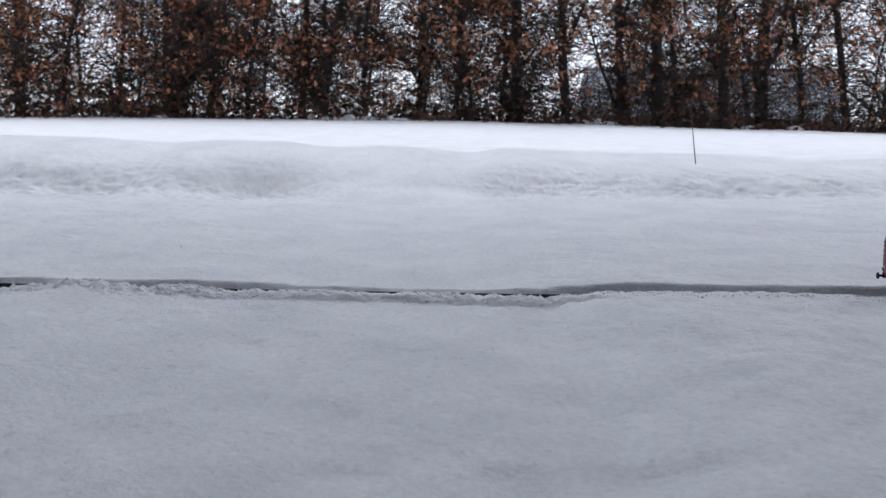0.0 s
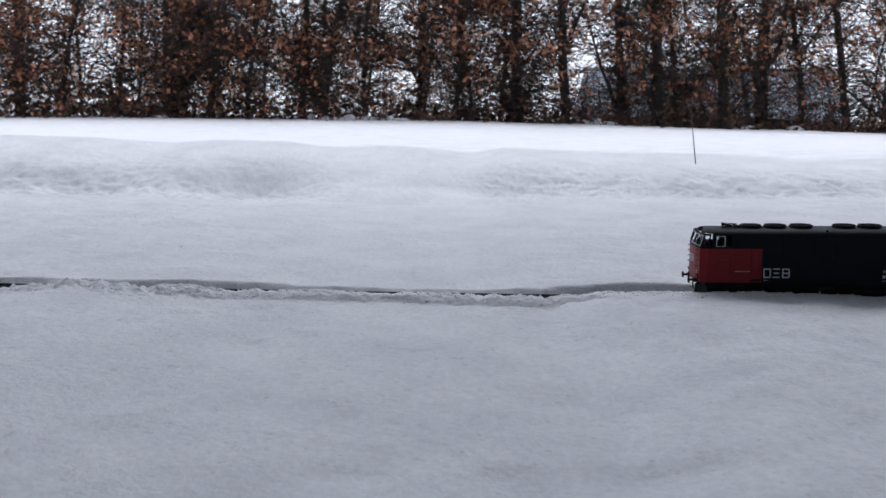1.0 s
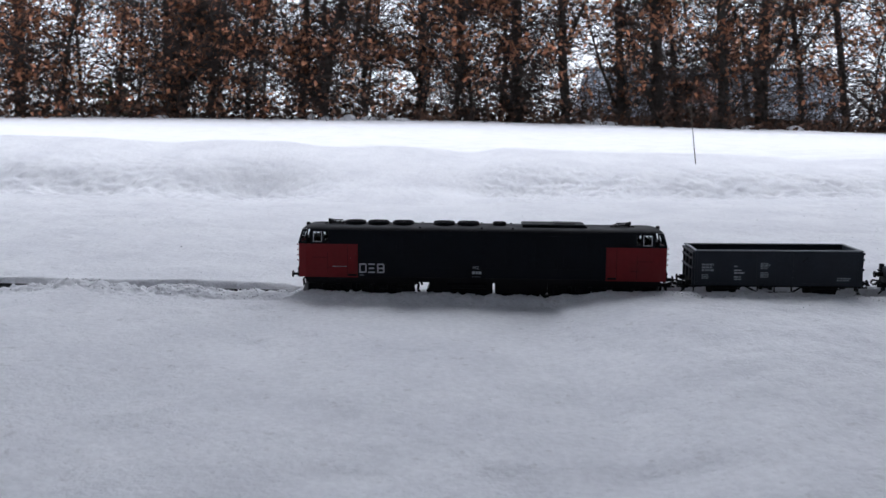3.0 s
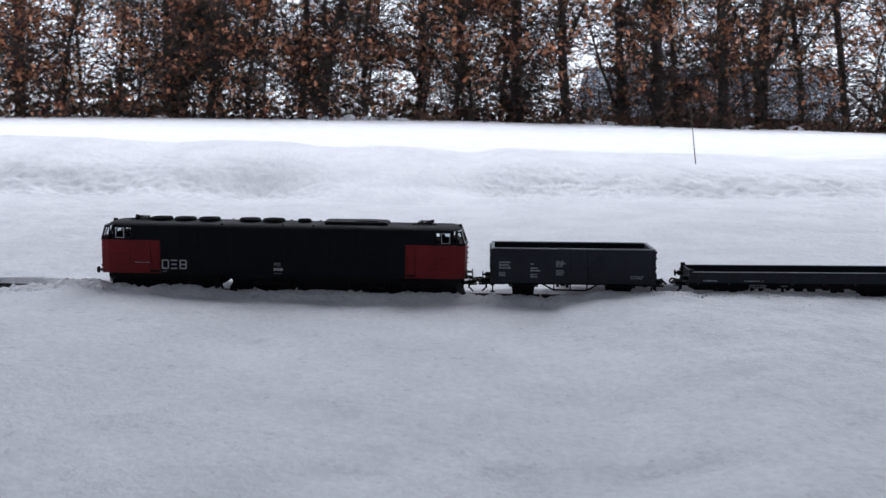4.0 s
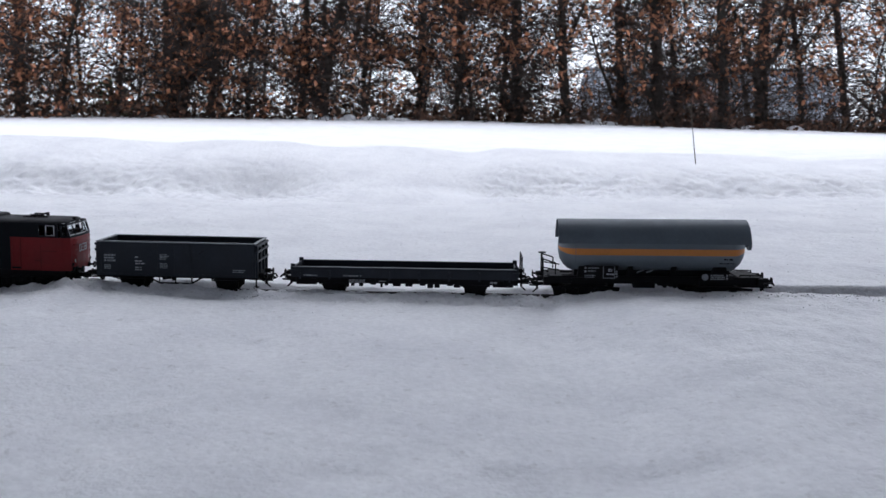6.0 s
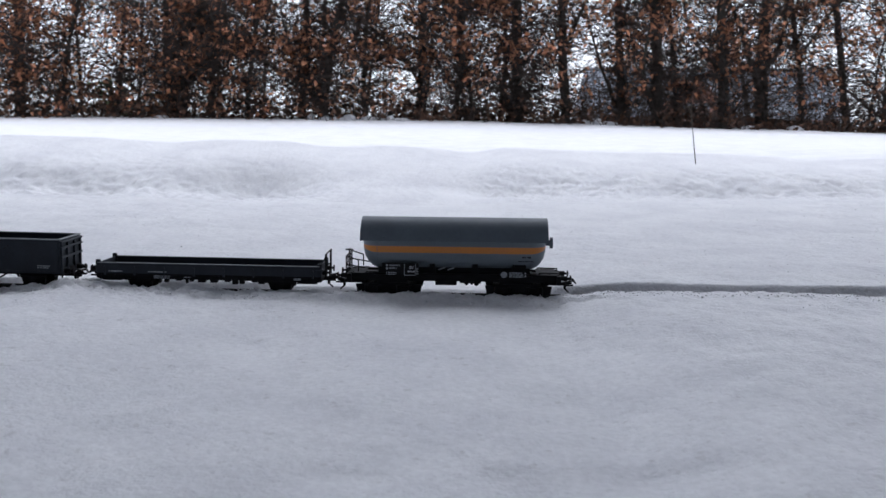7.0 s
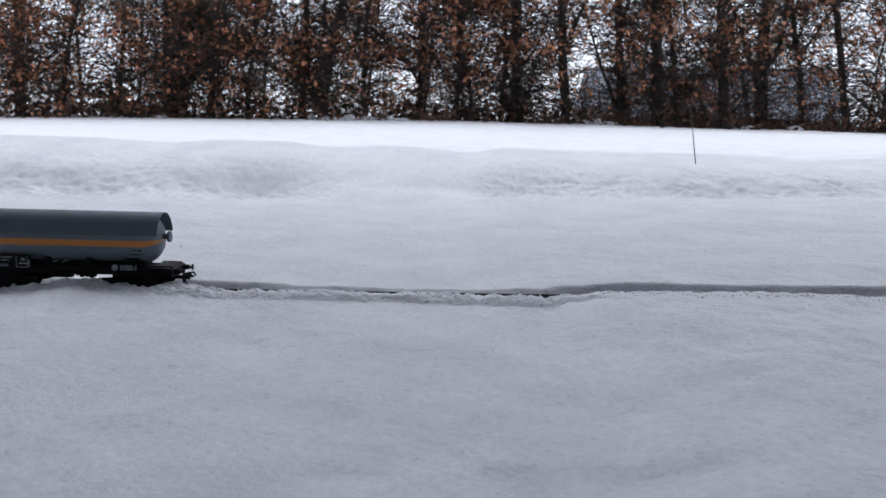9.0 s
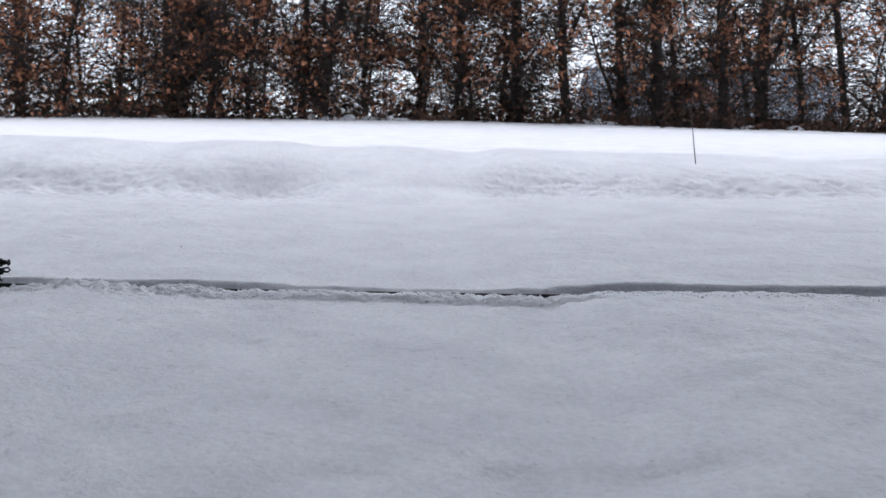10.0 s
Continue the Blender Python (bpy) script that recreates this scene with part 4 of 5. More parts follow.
def axle_guard(parent, x, z_top, mat=None):
    for side in (-1, 1):
        y = side * 0.0122
        bm = fresh()
        prism(bm, [(x - 0.0092, z_top), (x - 0.0070, z_top - 0.0036), (x - 0.0056, 0.0022), (x + 0.0056, 0.0022), (x + 0.0070, z_top - 0.0036), (x + 0.0092, z_top)], y - 0.0004, y + 0.0004)
        box(bm, x - 0.0020, x + 0.0020, y, y + side * 0.0018, 0.0034, 0.0072, 0.0004)
        for k in range(5):
            w = 0.0086 - k * 0.0015
            box(bm, x - w, x + w, y + side * 0.0004, y + side * 0.0018, 0.0090 - k * 0.0005, 0.0095 - k * 0.0005)
        for dx in (-0.0088, 0.0088):
            rod(bm, (x + dx, y + side * 0.001, 0.0088), (x + dx * 1.06, y + side * 0.001, z_top), 0.0005, 5)
            box(bm, x + dx - 0.0009, x + dx + 0.0009, y - 0.0004, y + side * 0.0016, z_top - 0.0016, z_top)
        for s in (-1, 1):
            prism(bm, [(x + s * 0.0056, 0.0030), (x + s * 0.0068, 0.0032), (x + s * 0.0074, 0.0088), (x + s * 0.0058, 0.0086)], min(side * 0.0075, side * 0.0100), max(side * 0.0075, side * 0.0100))
        part("axle_guard", bm, FRAME_BLACK, parent)


def tray(bm, hx, hy, z0, z1, t, floor):
    """Open box of four walls and a floor, in one piece."""
    rings = [[bm.verts.new((sx * x, sy * y, z)) for sx, sy in ((-1, -1), (1, -1), (1, 1), (-1, 1))] for x, y, z in ((hx, hy, z0), (hx, hy, z1), (hx - t, hy - t, z1), (hx - t, hy - t, z0 + floor))]
    for a, b in zip(rings, rings[1:]):
        for i in range(4):
            j = (i + 1) % 4
            bm.faces.new((a[i], a[j], b[j], b[i]))
    bm.faces.new(rings[0][::-1]), bm.faces.new(rings[-1])
    return bm


def build_gondola():
    thing = new("open_wagon")
    hx, hy, z0, z1 = 0.0518, 0.0166, 0.0112, 0.0330
    body = part("body", tray(fresh(), hx, hy, z0, z1, 0.0011, 0.0012), WAGON_GREY, thing)
    bm = fresh()
    for y in (-hy, hy):
        sg = -1 if y < 0 else 1
        box(bm, -hx - 0.0006, hx + 0.0006, y - sg * 0.0014, y + sg * 0.0005, z1, z1 + 0.0008, 0.0002)
    for x in (-hx, hx):
        sg = -1 if x < 0 else 1
        box(bm, min(x - sg * 0.0014, x + sg * 0.0006), max(x - sg * 0.0014, x + sg * 0.0006), -hy + 0.0014, hy - 0.0014, z1 + 0.0001, z1 + 0.0007)
    part("rim", bm, RIM_GREY, thing, "paler grey top edge")
    # ribs of the ends
    for s in (-1, 1):
        for z in (0.0316, 0.0278, 0.0215):
            bm = fresh()
            a, b = s * hx, s * (hx + 0.0018)
            box(bm, min(a, b), max(a, b), -hy - 0.0002, hy + 0.0002, z - 0.0007, z + 0.0007, 0.0002)
            part("end_rib", bm, WAGON_GREY, thing)
        for y in (-0.0150, -0.0055, 0.0055, 0.0150):
            bm = fresh()
            a, b = s * hx, s * (hx + 0.0014)
            box(bm, min(a, b), max(a, b), y - 0.0008, y + 0.0008, 0.0105, 0.0310, 0.0002)
            part("end_post", bm, WAGON_GREY, thing)
    # side doors with seams, hinges and catches
    for y in (-hy, hy):
        for x0, x1 in ((-0.0122, -0.0016), (-0.0014, 0.0092)):
            bm = fresh()
            box(bm, x0, x1, y - 0.00025, y + 0.00025, z0 + 0.0004, z1 - 0.0008, 0.0001)
            door = part("door", bm, WAGON_GREY, thing)
            bm = fresh()
            for z in (0.0160, 0.0225, 0.0290):
                box(bm, (x0 if x0 < -0.01 else x1) - 0.0007, (x0 if x0 < -0.01 else x1) + 0.0007, y - 0.0005, y + 0.0005, z - 0.0004, z + 0.0004)
            part("hinge", bm, WAGON_GREY, door)
        for x in (-0.0128, 0.0100, -0.0500, 0.0500):
            part("side_post", box(fresh(), x - 0.0004, x + 0.0004, y - 0.0004, y + 0.0004, z0, z1), WAGON_GREY, thing)
        bm = fresh()
        rod(bm, (0.0150, y - 0.0002, 0.0262), (0.0185, y - 0.0002, 0.0292), 0.00018, 5)
        part("chalk_tick", bm, FRAME_BLACK, thing)
        bm = fresh()
        box(bm, -hx, hx, y - 0.0003, y + 0.0003, z0 - 0.0003, z0 + 0.0012)
        part("side_sill", bm, WAGON_GREY, thing)
    y = -hy - 0.0001
    bars(thing, "lettering", -0.0475, -0.0400, 0.0198, 0.0252, 3, y, DIM_PRINT, 21, 0.35, 0.1)
    bars(thing, "lettering", -0.0475, -0.0430, 0.0150, 0.0182, 3, y, DIM_PRINT, 22, 0.35, 0.1)
    bars(thing, "lettering", -0.0272, -0.0252, 0.0226, 0.0240, 1, y, DIM_PRINT, 23, 0.35, 0.0)
    bars(thing, "lettering", -0.0272, -0.0200, 0.0182, 0.0215, 2, y, WHITE, 24, 0.5, 0.5)
    bars(thing, "lettering", -0.0272, -0.0225, 0.0142, 0.0172, 2, y, DIM_PRINT, 25, 0.45, 0.2)
    bars(thing, "lettering", -0.0108, -0.0048, 0.0216, 0.0258, 4, y - 0.0002, DIM_PRINT, 26, 0.35, 0.3)
    bars(thing, "lettering", -0.0108, -0.0052, 0.0160, 0.0198, 4, y - 0.0002, DIM_PRINT, 27, 0.4, 0.3)
    bars(thing, "lettering", 0.0370, 0.0460, 0.0140, 0.0165, 2, y, DIM_PRINT, 28, 0.5, 0.4)
    # underframe with truss rods
    bm = fresh()
    box(bm, -hx, hx, -0.0120, -0.0105, 0.0092, z0)
    box(bm, -hx, hx, 0.0105, 0.0120, 0.0092, z0)
    for s in (-1, 1):
        box(bm, min(s * 0.0505, s * 0.0528), max(s * 0.0505, s * 0.0528), -0.0150, 0.0150, 0.0092, 0.0136)
        box(bm, min(s * 0.036, s * 0.0505), max(s * 0.036, s * 0.0505), -0.0135, 0.0135, 0.0094, 0.0112)
    box(bm, -0.048, 0.048, -0.004, 0.004, 0.0090, z0)
    part("underframe", bm, FRAME_BLACK, thing)
    for y in (-0.0150, 0.0150):
        bm = fresh()
        rod(bm, (-0.0215, y, 0.0113), (-0.0118, y, 0.0062), 0.00055, 6)
        rod(bm, (-0.0118, y, 0.0062), (0.0095, y, 0.0062), 0.00055, 6)
        rod(bm, (0.0095, y, 0.0062), (0.0180, y, 0.0113), 0.00055, 6)
        for x in (-0.0118, -0.0012, 0.0095):
            rod(bm, (x, y, 0.0062), (x, y, 0.0116), 0.00045, 6)
        part("truss_rod", bm, FRAME_BLACK, thing)
    bm = fresh()
    for x, w, h in ((-0.0092, 0.0010, 0.0030), (-0.0060, 0.0014, 0.0024), (-0.0030, 0.0010, 0.0034)):
        box(bm, x - w, x + w, -0.0140, -0.0110, z0 - h - 0.0002, z0 + 0.0004)
    part("brake_gear", bm, FRAME_BLACK, thing)
    for s in (-1, 1):
        axle_guard(thing, s * 0.0315, 0.0116)
        wheelset(thing, s * 0.0315, 0.0055)
        buffer_pair(thing, s * 0.0528, s * 0.0585, 0.0118)
        coupling(thing, s * 0.044, s * 0.0625, 0.0082)
        for y in (-0.0125, 0.0125):
            bm = fresh()
            rod(bm, (s * 0.0515, y, 0.0105), (s * 0.0515, y, 0.0042), 0.0005, 6)
            box(bm, min(s * 0.0500, s * 0.0530), max(s * 0.0500, s * 0.0530), y - 0.0014, y + 0.0014, 0.0040, 0.0046)
            part("step", bm, FRAME_BLACK, thing)
    tagged(thing, "dark grey open model goods wagon with high sides, empty", "wagon", "goods wagons of the train")
    return thing


def build_low_wagon():
    thing = new("low_wagon")
    hx, hy, z0, z1 = 0.0732, 0.0153, 0.0122, 0.0190
    part("body", tray(fresh(), hx, hy, z0, z1, 0.0009, 0.0012), WAGON_GREY, thing)
    bm = fresh()
    for y in (-hy, hy):
        sg = -1 if y < 0 else 1
        box(bm, -hx, hx, y - sg * 0.0011, y + sg * 0.0003, z1, z1 + 0.0004)
    part("rim", bm, RIM_GREY, thing, "paler grey top edge")
    for y in (-hy, hy):
        for k in range(8):
            x = -hx + 0.0045 + k * (2 * hx - 0.009) / 7
            bm = fresh()
            box(bm, x - 0.0006, x + 0.0006, y - 0.0006, y + 0.0006, z0 - 0.0012, z1 - 0.0022, 0.0001)
            part("side_stanchion", bm, WAGON_GREY, thing)
    for x in (-hx, hx):
        for y in (-hy + 0.001, hy - 0.001):
            bm = fresh()
            box(bm, x - 0.0014, x + 0.0014, y - 0.0010, y + 0.0010, z0, z1 + 0.0020, 0.0003)
            box(bm, x - 0.0022, x + 0.0022, y - 0.0014, y + 0.0014, z1 - 0.0030, z1 - 0.0018, 0.0002)
            part("corner_post", bm, WAGON_GREY, thing)
    # frame and the fittings under it
    bm = fresh()
    for y in (-0.0142, 0.0130):
        box(bm, -hx, hx, y, y + 0.0012, 0.0086, z0)
    for s in (-1, 1):
        box(bm, min(s * 0.0712, s * 0.0742), max(s * 0.0712, s * 0.0742), -0.0150, 0.0150, 0.0088, 0.0142)
        box(bm, min(s * 0.058, s * 0.0712), max(s * 0.058, s * 0.0712), -0.0135, 0.0135, 0.0072, 0.0092)
    box(bm, -0.070, 0.070, -0.004, 0.004, 0.0088, z0)
    part("underframe", bm, FRAME_BLACK, thing)
    rng = random.Random(3)
    for x in (-0.034, -0.0285, -0.0205, -0.0150, -0.0118, -0.0050, 0.0030, 0.0120, 0.0170, 0.0215, 0.0300, 0.0345):
        bm = fresh()
        w, d = rng.uniform(0.0006, 0.0026), rng.uniform(0.0010, 0.0030)
        box(bm, x - w, x + w, -0.0140, -0.0110, 0.0088 - d, 0.0090, 0.0002)
        part("stake_pocket", bm, FRAME_BLACK, thing)
    for x in (-0.060, -0.022, 0.004, 0.026, 0.062):
        bm = fresh()
        box(bm, x - 0.0030, x + 0.0030, -0.0147, -0.0140, 0.0092, 0.0114, 0.0002)
        part("sole_bracket", bm, FRAME_BLACK, thing)
    y = -hy - 0.0001
    bars(thing, "lettering", -0.0660, -0.0570, 0.0130, 0.0142, 1, y, DIM_PRINT, 31, 0.3, 0.2)
    bars(thing, "lettering", -0.0400, -0.0275, 0.0130, 0.0142, 1, y, DIM_PRINT, 32, 0.3, 0.1)
    bars(thing, "lettering", -0.0365, -0.0250, 0.0088, 0.0112, 2, -0.0143, DIM_PRINT, 33, 0.3, 0.1)
    bars(thing, "lettering", -0.0165, -0.0120, 0.0098, 0.0106, 1, -0.0143, DIM_PRINT, 34, 0.3, 0.1)
    bars(thing, "lettering", 0.0560, 0.0610, 0.0096, 0.0112, 1, -0.0149, DIM_PRINT, 35, 0.2, 0.1)
    for s in (-1, 1):
        axle_guard(thing, s * 0.0465, 0.0100)
        wheelset(thing, s * 0.0465, 0.0050)
        buffer_pair(thing, s * 0.0742, s * 0.0795, 0.0146)
        coupling(thing, s * 0.064, s * 0.0840, 0.0092)
    # guard rail at the brakeman's end
    bm = fresh()
    x = 0.0768
    for y in (-0.0125, 0.0125):
        rod(bm, (x, y, 0.0105), (x, y, 0.0272), 0.0005, 6)
        rod(bm, (x - 0.003, y, 0.0105), (x, y, 0.0105), 0.0005, 6)
    rod(bm, (x, -0.0130, 0.0270), (x, 0.0130, 0.0270), 0.0005, 6)
    rod(bm, (x, -0.0080, 0.0105), (x, -0.0080, 0.0270), 0.0004, 6)
    rod(bm, (x, 0.0080, 0.0105), (x, 0.0080, 0.0270), 0.0004, 6)
    part("guard_rail", bm, FRAME_BLACK, thing)
    tagged(thing, "long dark grey low-sided model flat wagon, empty", "wagon", "goods wagons of the train")
    return thing


def tank_bogie(parent, x):
    bogie = new("bogie")
    bogie.parent = parent
    bogie.location = (x, 0, 0)
    for side in (-1, 1):
        y = side * 0.0122
        bm = fresh()
        prism(bm, [(-0.0218, 0.0090), (-0.0208, 0.0040), (-0.0165, 0.0030), (-0.0060, 0.0034), (0.0060, 0.0034), (0.0165, 0.0030), (0.0208, 0.0040), (0.0218, 0.0090), (0.0060, 0.0102), (-0.0060, 0.0102)], y - 0.0008, y + 0.0008)
        for ax in (-0.0104, 0.0104):
            box(bm, ax - 0.0026, ax + 0.0026, y, y + side * 0.0022, 0.0030, 0.0078, 0.0004)
            for k in (-0.0042, 0.0042):
                rod(bm, (ax + k, y + side * 0.0012, 0.0034), (ax + k, y + side * 0.0012, 0.0086), 0.0014, 8)
        part("side_frame", bm, FRAME_BLACK, bogie)
    bm = fresh()
    box(bm, -0.0045, 0.0045, -0.0115, 0.0115, 0.0060, 0.0118)
    part("bolster", bm, FRAME_BLACK, bogie)
    for ax in (-0.0104, 0.0104):
        wheelset(bogie, ax, 0.0052)
    return bogie


def build_tank_wagon():
    thing = new("tank_wagon")
    R, cz, n = 0.0165, 0.0343, 72
    profile = [(-0.0604, 0.0), (-0.0601, 0.0045), (-0.0590, 0.0090), (-0.0568, 0.0125), (-0.0540, 0.0150), (-0.0505, R)]
    profile = profile + [(-0.0250, R), (0.0, R), (0.0250, R)] + [(-x, r) for x, r in reversed(profile)]
    tank_bm, band_bm = fresh(), fresh()
    for k in range(n):
        a0, a1 = 2 * math.pi * k / n, 2 * math.pi * (k + 1) / n
        mid = math.degrees((a0 + a1) / 2) % 360
        tall = math.sin((a0 + a1) / 2)
        bm = band_bm if -0.25 < tall < 0.0 else tank_bm
        for (x0, r0), (x1, r1) in zip(profile, profile[1:]):
            pts = [(x0, r0 * math.cos(a0), cz + r0 * math.sin(a0)), (x1, r1 * math.cos(a0), cz + r1 * math.sin(a0)), (x1, r1 * math.cos(a1), cz + r1 * math.sin(a1)), (x0, r0 * math.cos(a1), cz + r0 * math.sin(a1))]
            if r0 == 0:
                pts = pts[1:3] + [pts[0]]
            elif r1 == 0:
                pts = [pts[0], pts[1], pts[3]]
            bm.faces.new([bm.verts.new(p) for p in pts])
    for name, bm, mat, text in (("tank", tank_bm, TANK_GREY, "light blue-grey painted tank"), ("stripe", band_bm, ORANGE, "orange painted warning stripe")):
        bmesh.ops.remove_doubles(bm, verts=bm.verts, dist=1e-6)
        part(name, bm, mat, thing, text, smooth=True)
    # sun shield over the upper half, standing off the tank
    bm = fresh()
    outer, inner, m = 0.0176, 0.0171, 40
    for k in range(m):
        a0, a1 = radians(11 + 158 * k / m), radians(11 + 158 * (k + 1) / m)
        for x0, x1 in ((-0.0610, 0.0), (0.0, 0.0610)):
            for r in (outer, inner):
                bm.faces.new([bm.verts.new((x, r * math.cos(a), cz + r * math.sin(a))) for x, a in ((x0, a0), (x1, a0), (x1, a1), (x0, a1))])
        for x in (-0.0610, 0.0610):
            bm.faces.new([bm.verts.new((x, r * math.cos(a), cz + r * math.sin(a))) for r, a in ((inner, a0), (outer, a0), (outer, a1), (inner, a1))])
    for a in (radians(11), radians(169)):
        bm.faces.new([bm.verts.new((x, r * math.cos(a), cz + r * math.sin(a))) for x, r in ((-0.061, inner), (0.061, inner), (0.061, outer), (-0.061, outer))])
    bmesh.ops.remove_doubles(bm, verts=bm.verts, dist=1e-6)
    part("sun_shield", bm, SHIELD_GREY, thing, "darker grey curved sun shield", smooth=True)
    for x in (-0.045, -0.015, 0.015, 0.045):
        for side in (-1, 1):
            bm = fresh()
            box(bm, x - 0.0010, x + 0.0010, side * 0.0156 - 0.0012, side * 0.0156 + 0.0012, cz + 0.0045, cz + 0.0062)
            part("shield_bracket", bm, SHIELD_GREY, thing)
    bm = fresh()
    for x in (-0.0500,):
        for k in range(24):
            a0, a1 = radians(-80 + 6 * k), radians(-80 + 6 * (k + 1))
            slab(bm, [(x, -(R + 0.00005) * math.cos(a0), cz + (R + 0.00005) * math.sin(a0)), (x + 0.0003, -(R + 0.00005) * math.cos(a0), cz + (R + 0.00005) * math.sin(a0)), (x + 0.0003, -(R + 0.00005) * math.cos(a1), cz + (R + 0.00005) * math.sin(a1)), (x, -(R + 0.00005) * math.cos(a1), cz + (R + 0.00005) * math.sin(a1))], 0.0001) if a1 < radians(12) else None
    part("weld_seam", bm, SHIELD_GREY, thing)
    # end flange
    bm = fresh()
    rod(bm, (0.0595, 0, 0.0356), (0.0640, 0, 0.0356), 0.0019, 14)
    rod(bm, (0.0632, 0, 0.0356), (0.0650, 0, 0.0356), 0.0037, 18)
    part("flange", bm, SHIELD_GREY, thing, "round grey end flange")
    # lettering on the tank
    for x0, x1, drop in ((0.0445, 0.0468, -0.0064), (0.0478, 0.0505, -0.0064)):
        yy = -math.sqrt(R * R - drop * drop) - 0.0001
        bars(thing, "lettering", x0, x1, cz + drop - 0.0008, cz + drop + 0.0008, 1, yy, FRAME_BLACK, int(x0 * 1e4), 0.2, 0.0)
    bars(thing, "lettering", 0.0420, 0.0525, cz - 0.0098, cz - 0.0090, 1, -math.sqrt(R * R - 0.0094 ** 2) - 0.0002, FRAME_BLACK, 8, 0.3, 0.1)
    # chassis
    bm = fresh()
    for y in (-0.0115, 0.0095):
        box(bm, -0.0690, 0.0690, y, y + 0.0020, 0.0120, 0.0170)
    box(bm, -0.0690, 0.0690, -0.0040, 0.0040, 0.0110, 0.0165)
    for s in (-1, 1):
        box(bm, min(s * 0.0672, s * 0.0700), max(s * 0.0672, s * 0.0700), -0.0150, 0.0150, 0.0112, 0.0166)
        box(bm, min(s * 0.0300, s * 0.0520), max(s * 0.0300, s * 0.0520), -0.0130, 0.0130, 0.0112, 0.0160)
    part("chassis", bm, FRAME_BLACK, thing)
    for x in (-0.043, -0.014, 0.014, 0.043):
        bm = fresh()
        w = 0.0052 if abs(x) > 0.03 else 0.0022
        prism(bm, [(x - w, 0.0160), (x + w, 0.0160), (x + w * 0.8, 0.0235), (x - w * 0.8, 0.0235)], -0.0112, 0.0112)
        part("saddle", bm, FRAME_BLACK, thing)
    for x0, x1 in ((-0.0660, -0.0585), (0.0545, 0.0675)):
        bm = fresh()
        box(bm, x0, x1, -0.0140, 0.0140, 0.0166, 0.0172)
        part("platform", bm, FRAME_BLACK, thing)
    # guarded platform
    bm = fresh()
    x = -0.0705
    for y in (-0.0130, -0.0055, 0.0055, 0.0130):
        rod(bm, (x, y, 0.0140), (x, y, 0.0280), 0.00045, 6)
    for z in (0.0280, 0.0225):
        rod(bm, (x, -0.0130, z), (x, 0.0130, z), 0.00045, 6)
    for y in (-0.0130, 0.0130):
        rod(bm, (x, y, 0.0280), (-0.0625, y, 0.0255), 0.00045, 6)
        rod(bm, (-0.0625, y, 0.0255), (-0.0625, y, 0.0180), 0.00045, 6)
        rod(bm, (x, y, 0.0225), (-0.0580, y, 0.0205), 0.0004, 6)
    part("guard_rail", bm, FRAME_BLACK, thing)
    bm = fresh()
    rod(bm, (x, 0.0020, 0.0150), (x, 0.0020, 0.0300), 0.0005, 6)
    bmesh.ops.create_cone(bm, cap_ends=True, segments=12, radius1=0.0026, radius2=0.0026, depth=0.0006, matrix=pose(x, 0.0020, 0.0303))
    part("handbrake_wheel", bm, FRAME_BLACK, thing)
    bm = fresh()
    for y in (-0.0110, 0.0110):
        bm = fresh()
        rod(bm, (0.0560, y, 0.0182), (0.0690, y, 0.0180), 0.0004, 6)
        for x in (0.0560, 0.0625, 0.0690):
            rod(bm, (x, y, 0.0182), (x, y, 0.0150), 0.0004, 6)
        part("hand_rail", bm, FRAME_BLACK, thing)
    # boards with lettering along the sole bar
    y = -0.0158
    bm = fresh()
    box(bm, -0.0445, -0.0225, y - 0.0003, y + 0.0003, 0.0158, 0.0245, 0.0002)
    for x in (-0.042, -0.025):
        box(bm, x - 0.0006, x + 0.0006, y, -0.0095, 0.0150, 0.0165)
    board = part("data_board", bm, FRAME_BLACK, thing, "black board with pale lettering")
    bars(board, "lettering", -0.0440, -0.0428, 0.0196, 0.0240, 2, y - 0.0004, WHITE, 41, 0.4, 0.0)
    bars(board, "lettering", -0.0440, -0.0350, 0.0164, 0.0186, 2, y - 0.0004, DIM_PRINT, 42, 0.5, 0.3)
    bars(board, "lettering", -0.0418, -0.0348, 0.0200, 0.0238, 2, y - 0.0004, DIM_PRINT, 43, 0.5, 0.4)
    bars(board, "lettering", -0.0288, -0.0262, 0.0205, 0.0226, 2, y - 0.0004, WHITE, 44, 0.3, 0.0)
    bars(board, "lettering", -0.0300, -0.0250, 0.0182, 0.0196, 1, y - 0.0004, WHITE, 45, 0.3, 0.0)
    bars(board, "lettering", -0.0242, -0.0228, 0.0166, 0.0215, 3, y - 0.0004, DIM_PRINT, 46, 0.4, 0.1)
    bm = fresh()
    for x0, x1, z0, z1 in ((-0.0322, -0.0318, 0.0162, 0.0240), (-0.0322, -0.0246, 0.0162, 0.0166), (-0.0250, -0.0246, 0.0162, 0.0240)):
        box(bm, x0, x1, y - 0.0005, y - 0.0003, z0, z1)
    part("board_frame", bm, DIM_PRINT, board)
    bm = fresh()
    box(bm, 0.0300, 0.0475, y - 0.0003, y + 0.0003, 0.0150, 0.0200, 0.0002)
    for x in (0.033, 0.045):
        box(bm, x - 0.0006, x + 0.0006, y, -0.0095, 0.0155, 0.0170)
    board = part("data_board", bm, FRAME_BLACK, thing, "black board with pale lettering")
    bm = fresh()
    disc(bm, 0.0328, y - 0.0004, 0.0176, 0.0021, 0.0002, 18)
    part("round_mark", bm, DIM_PRINT, board)
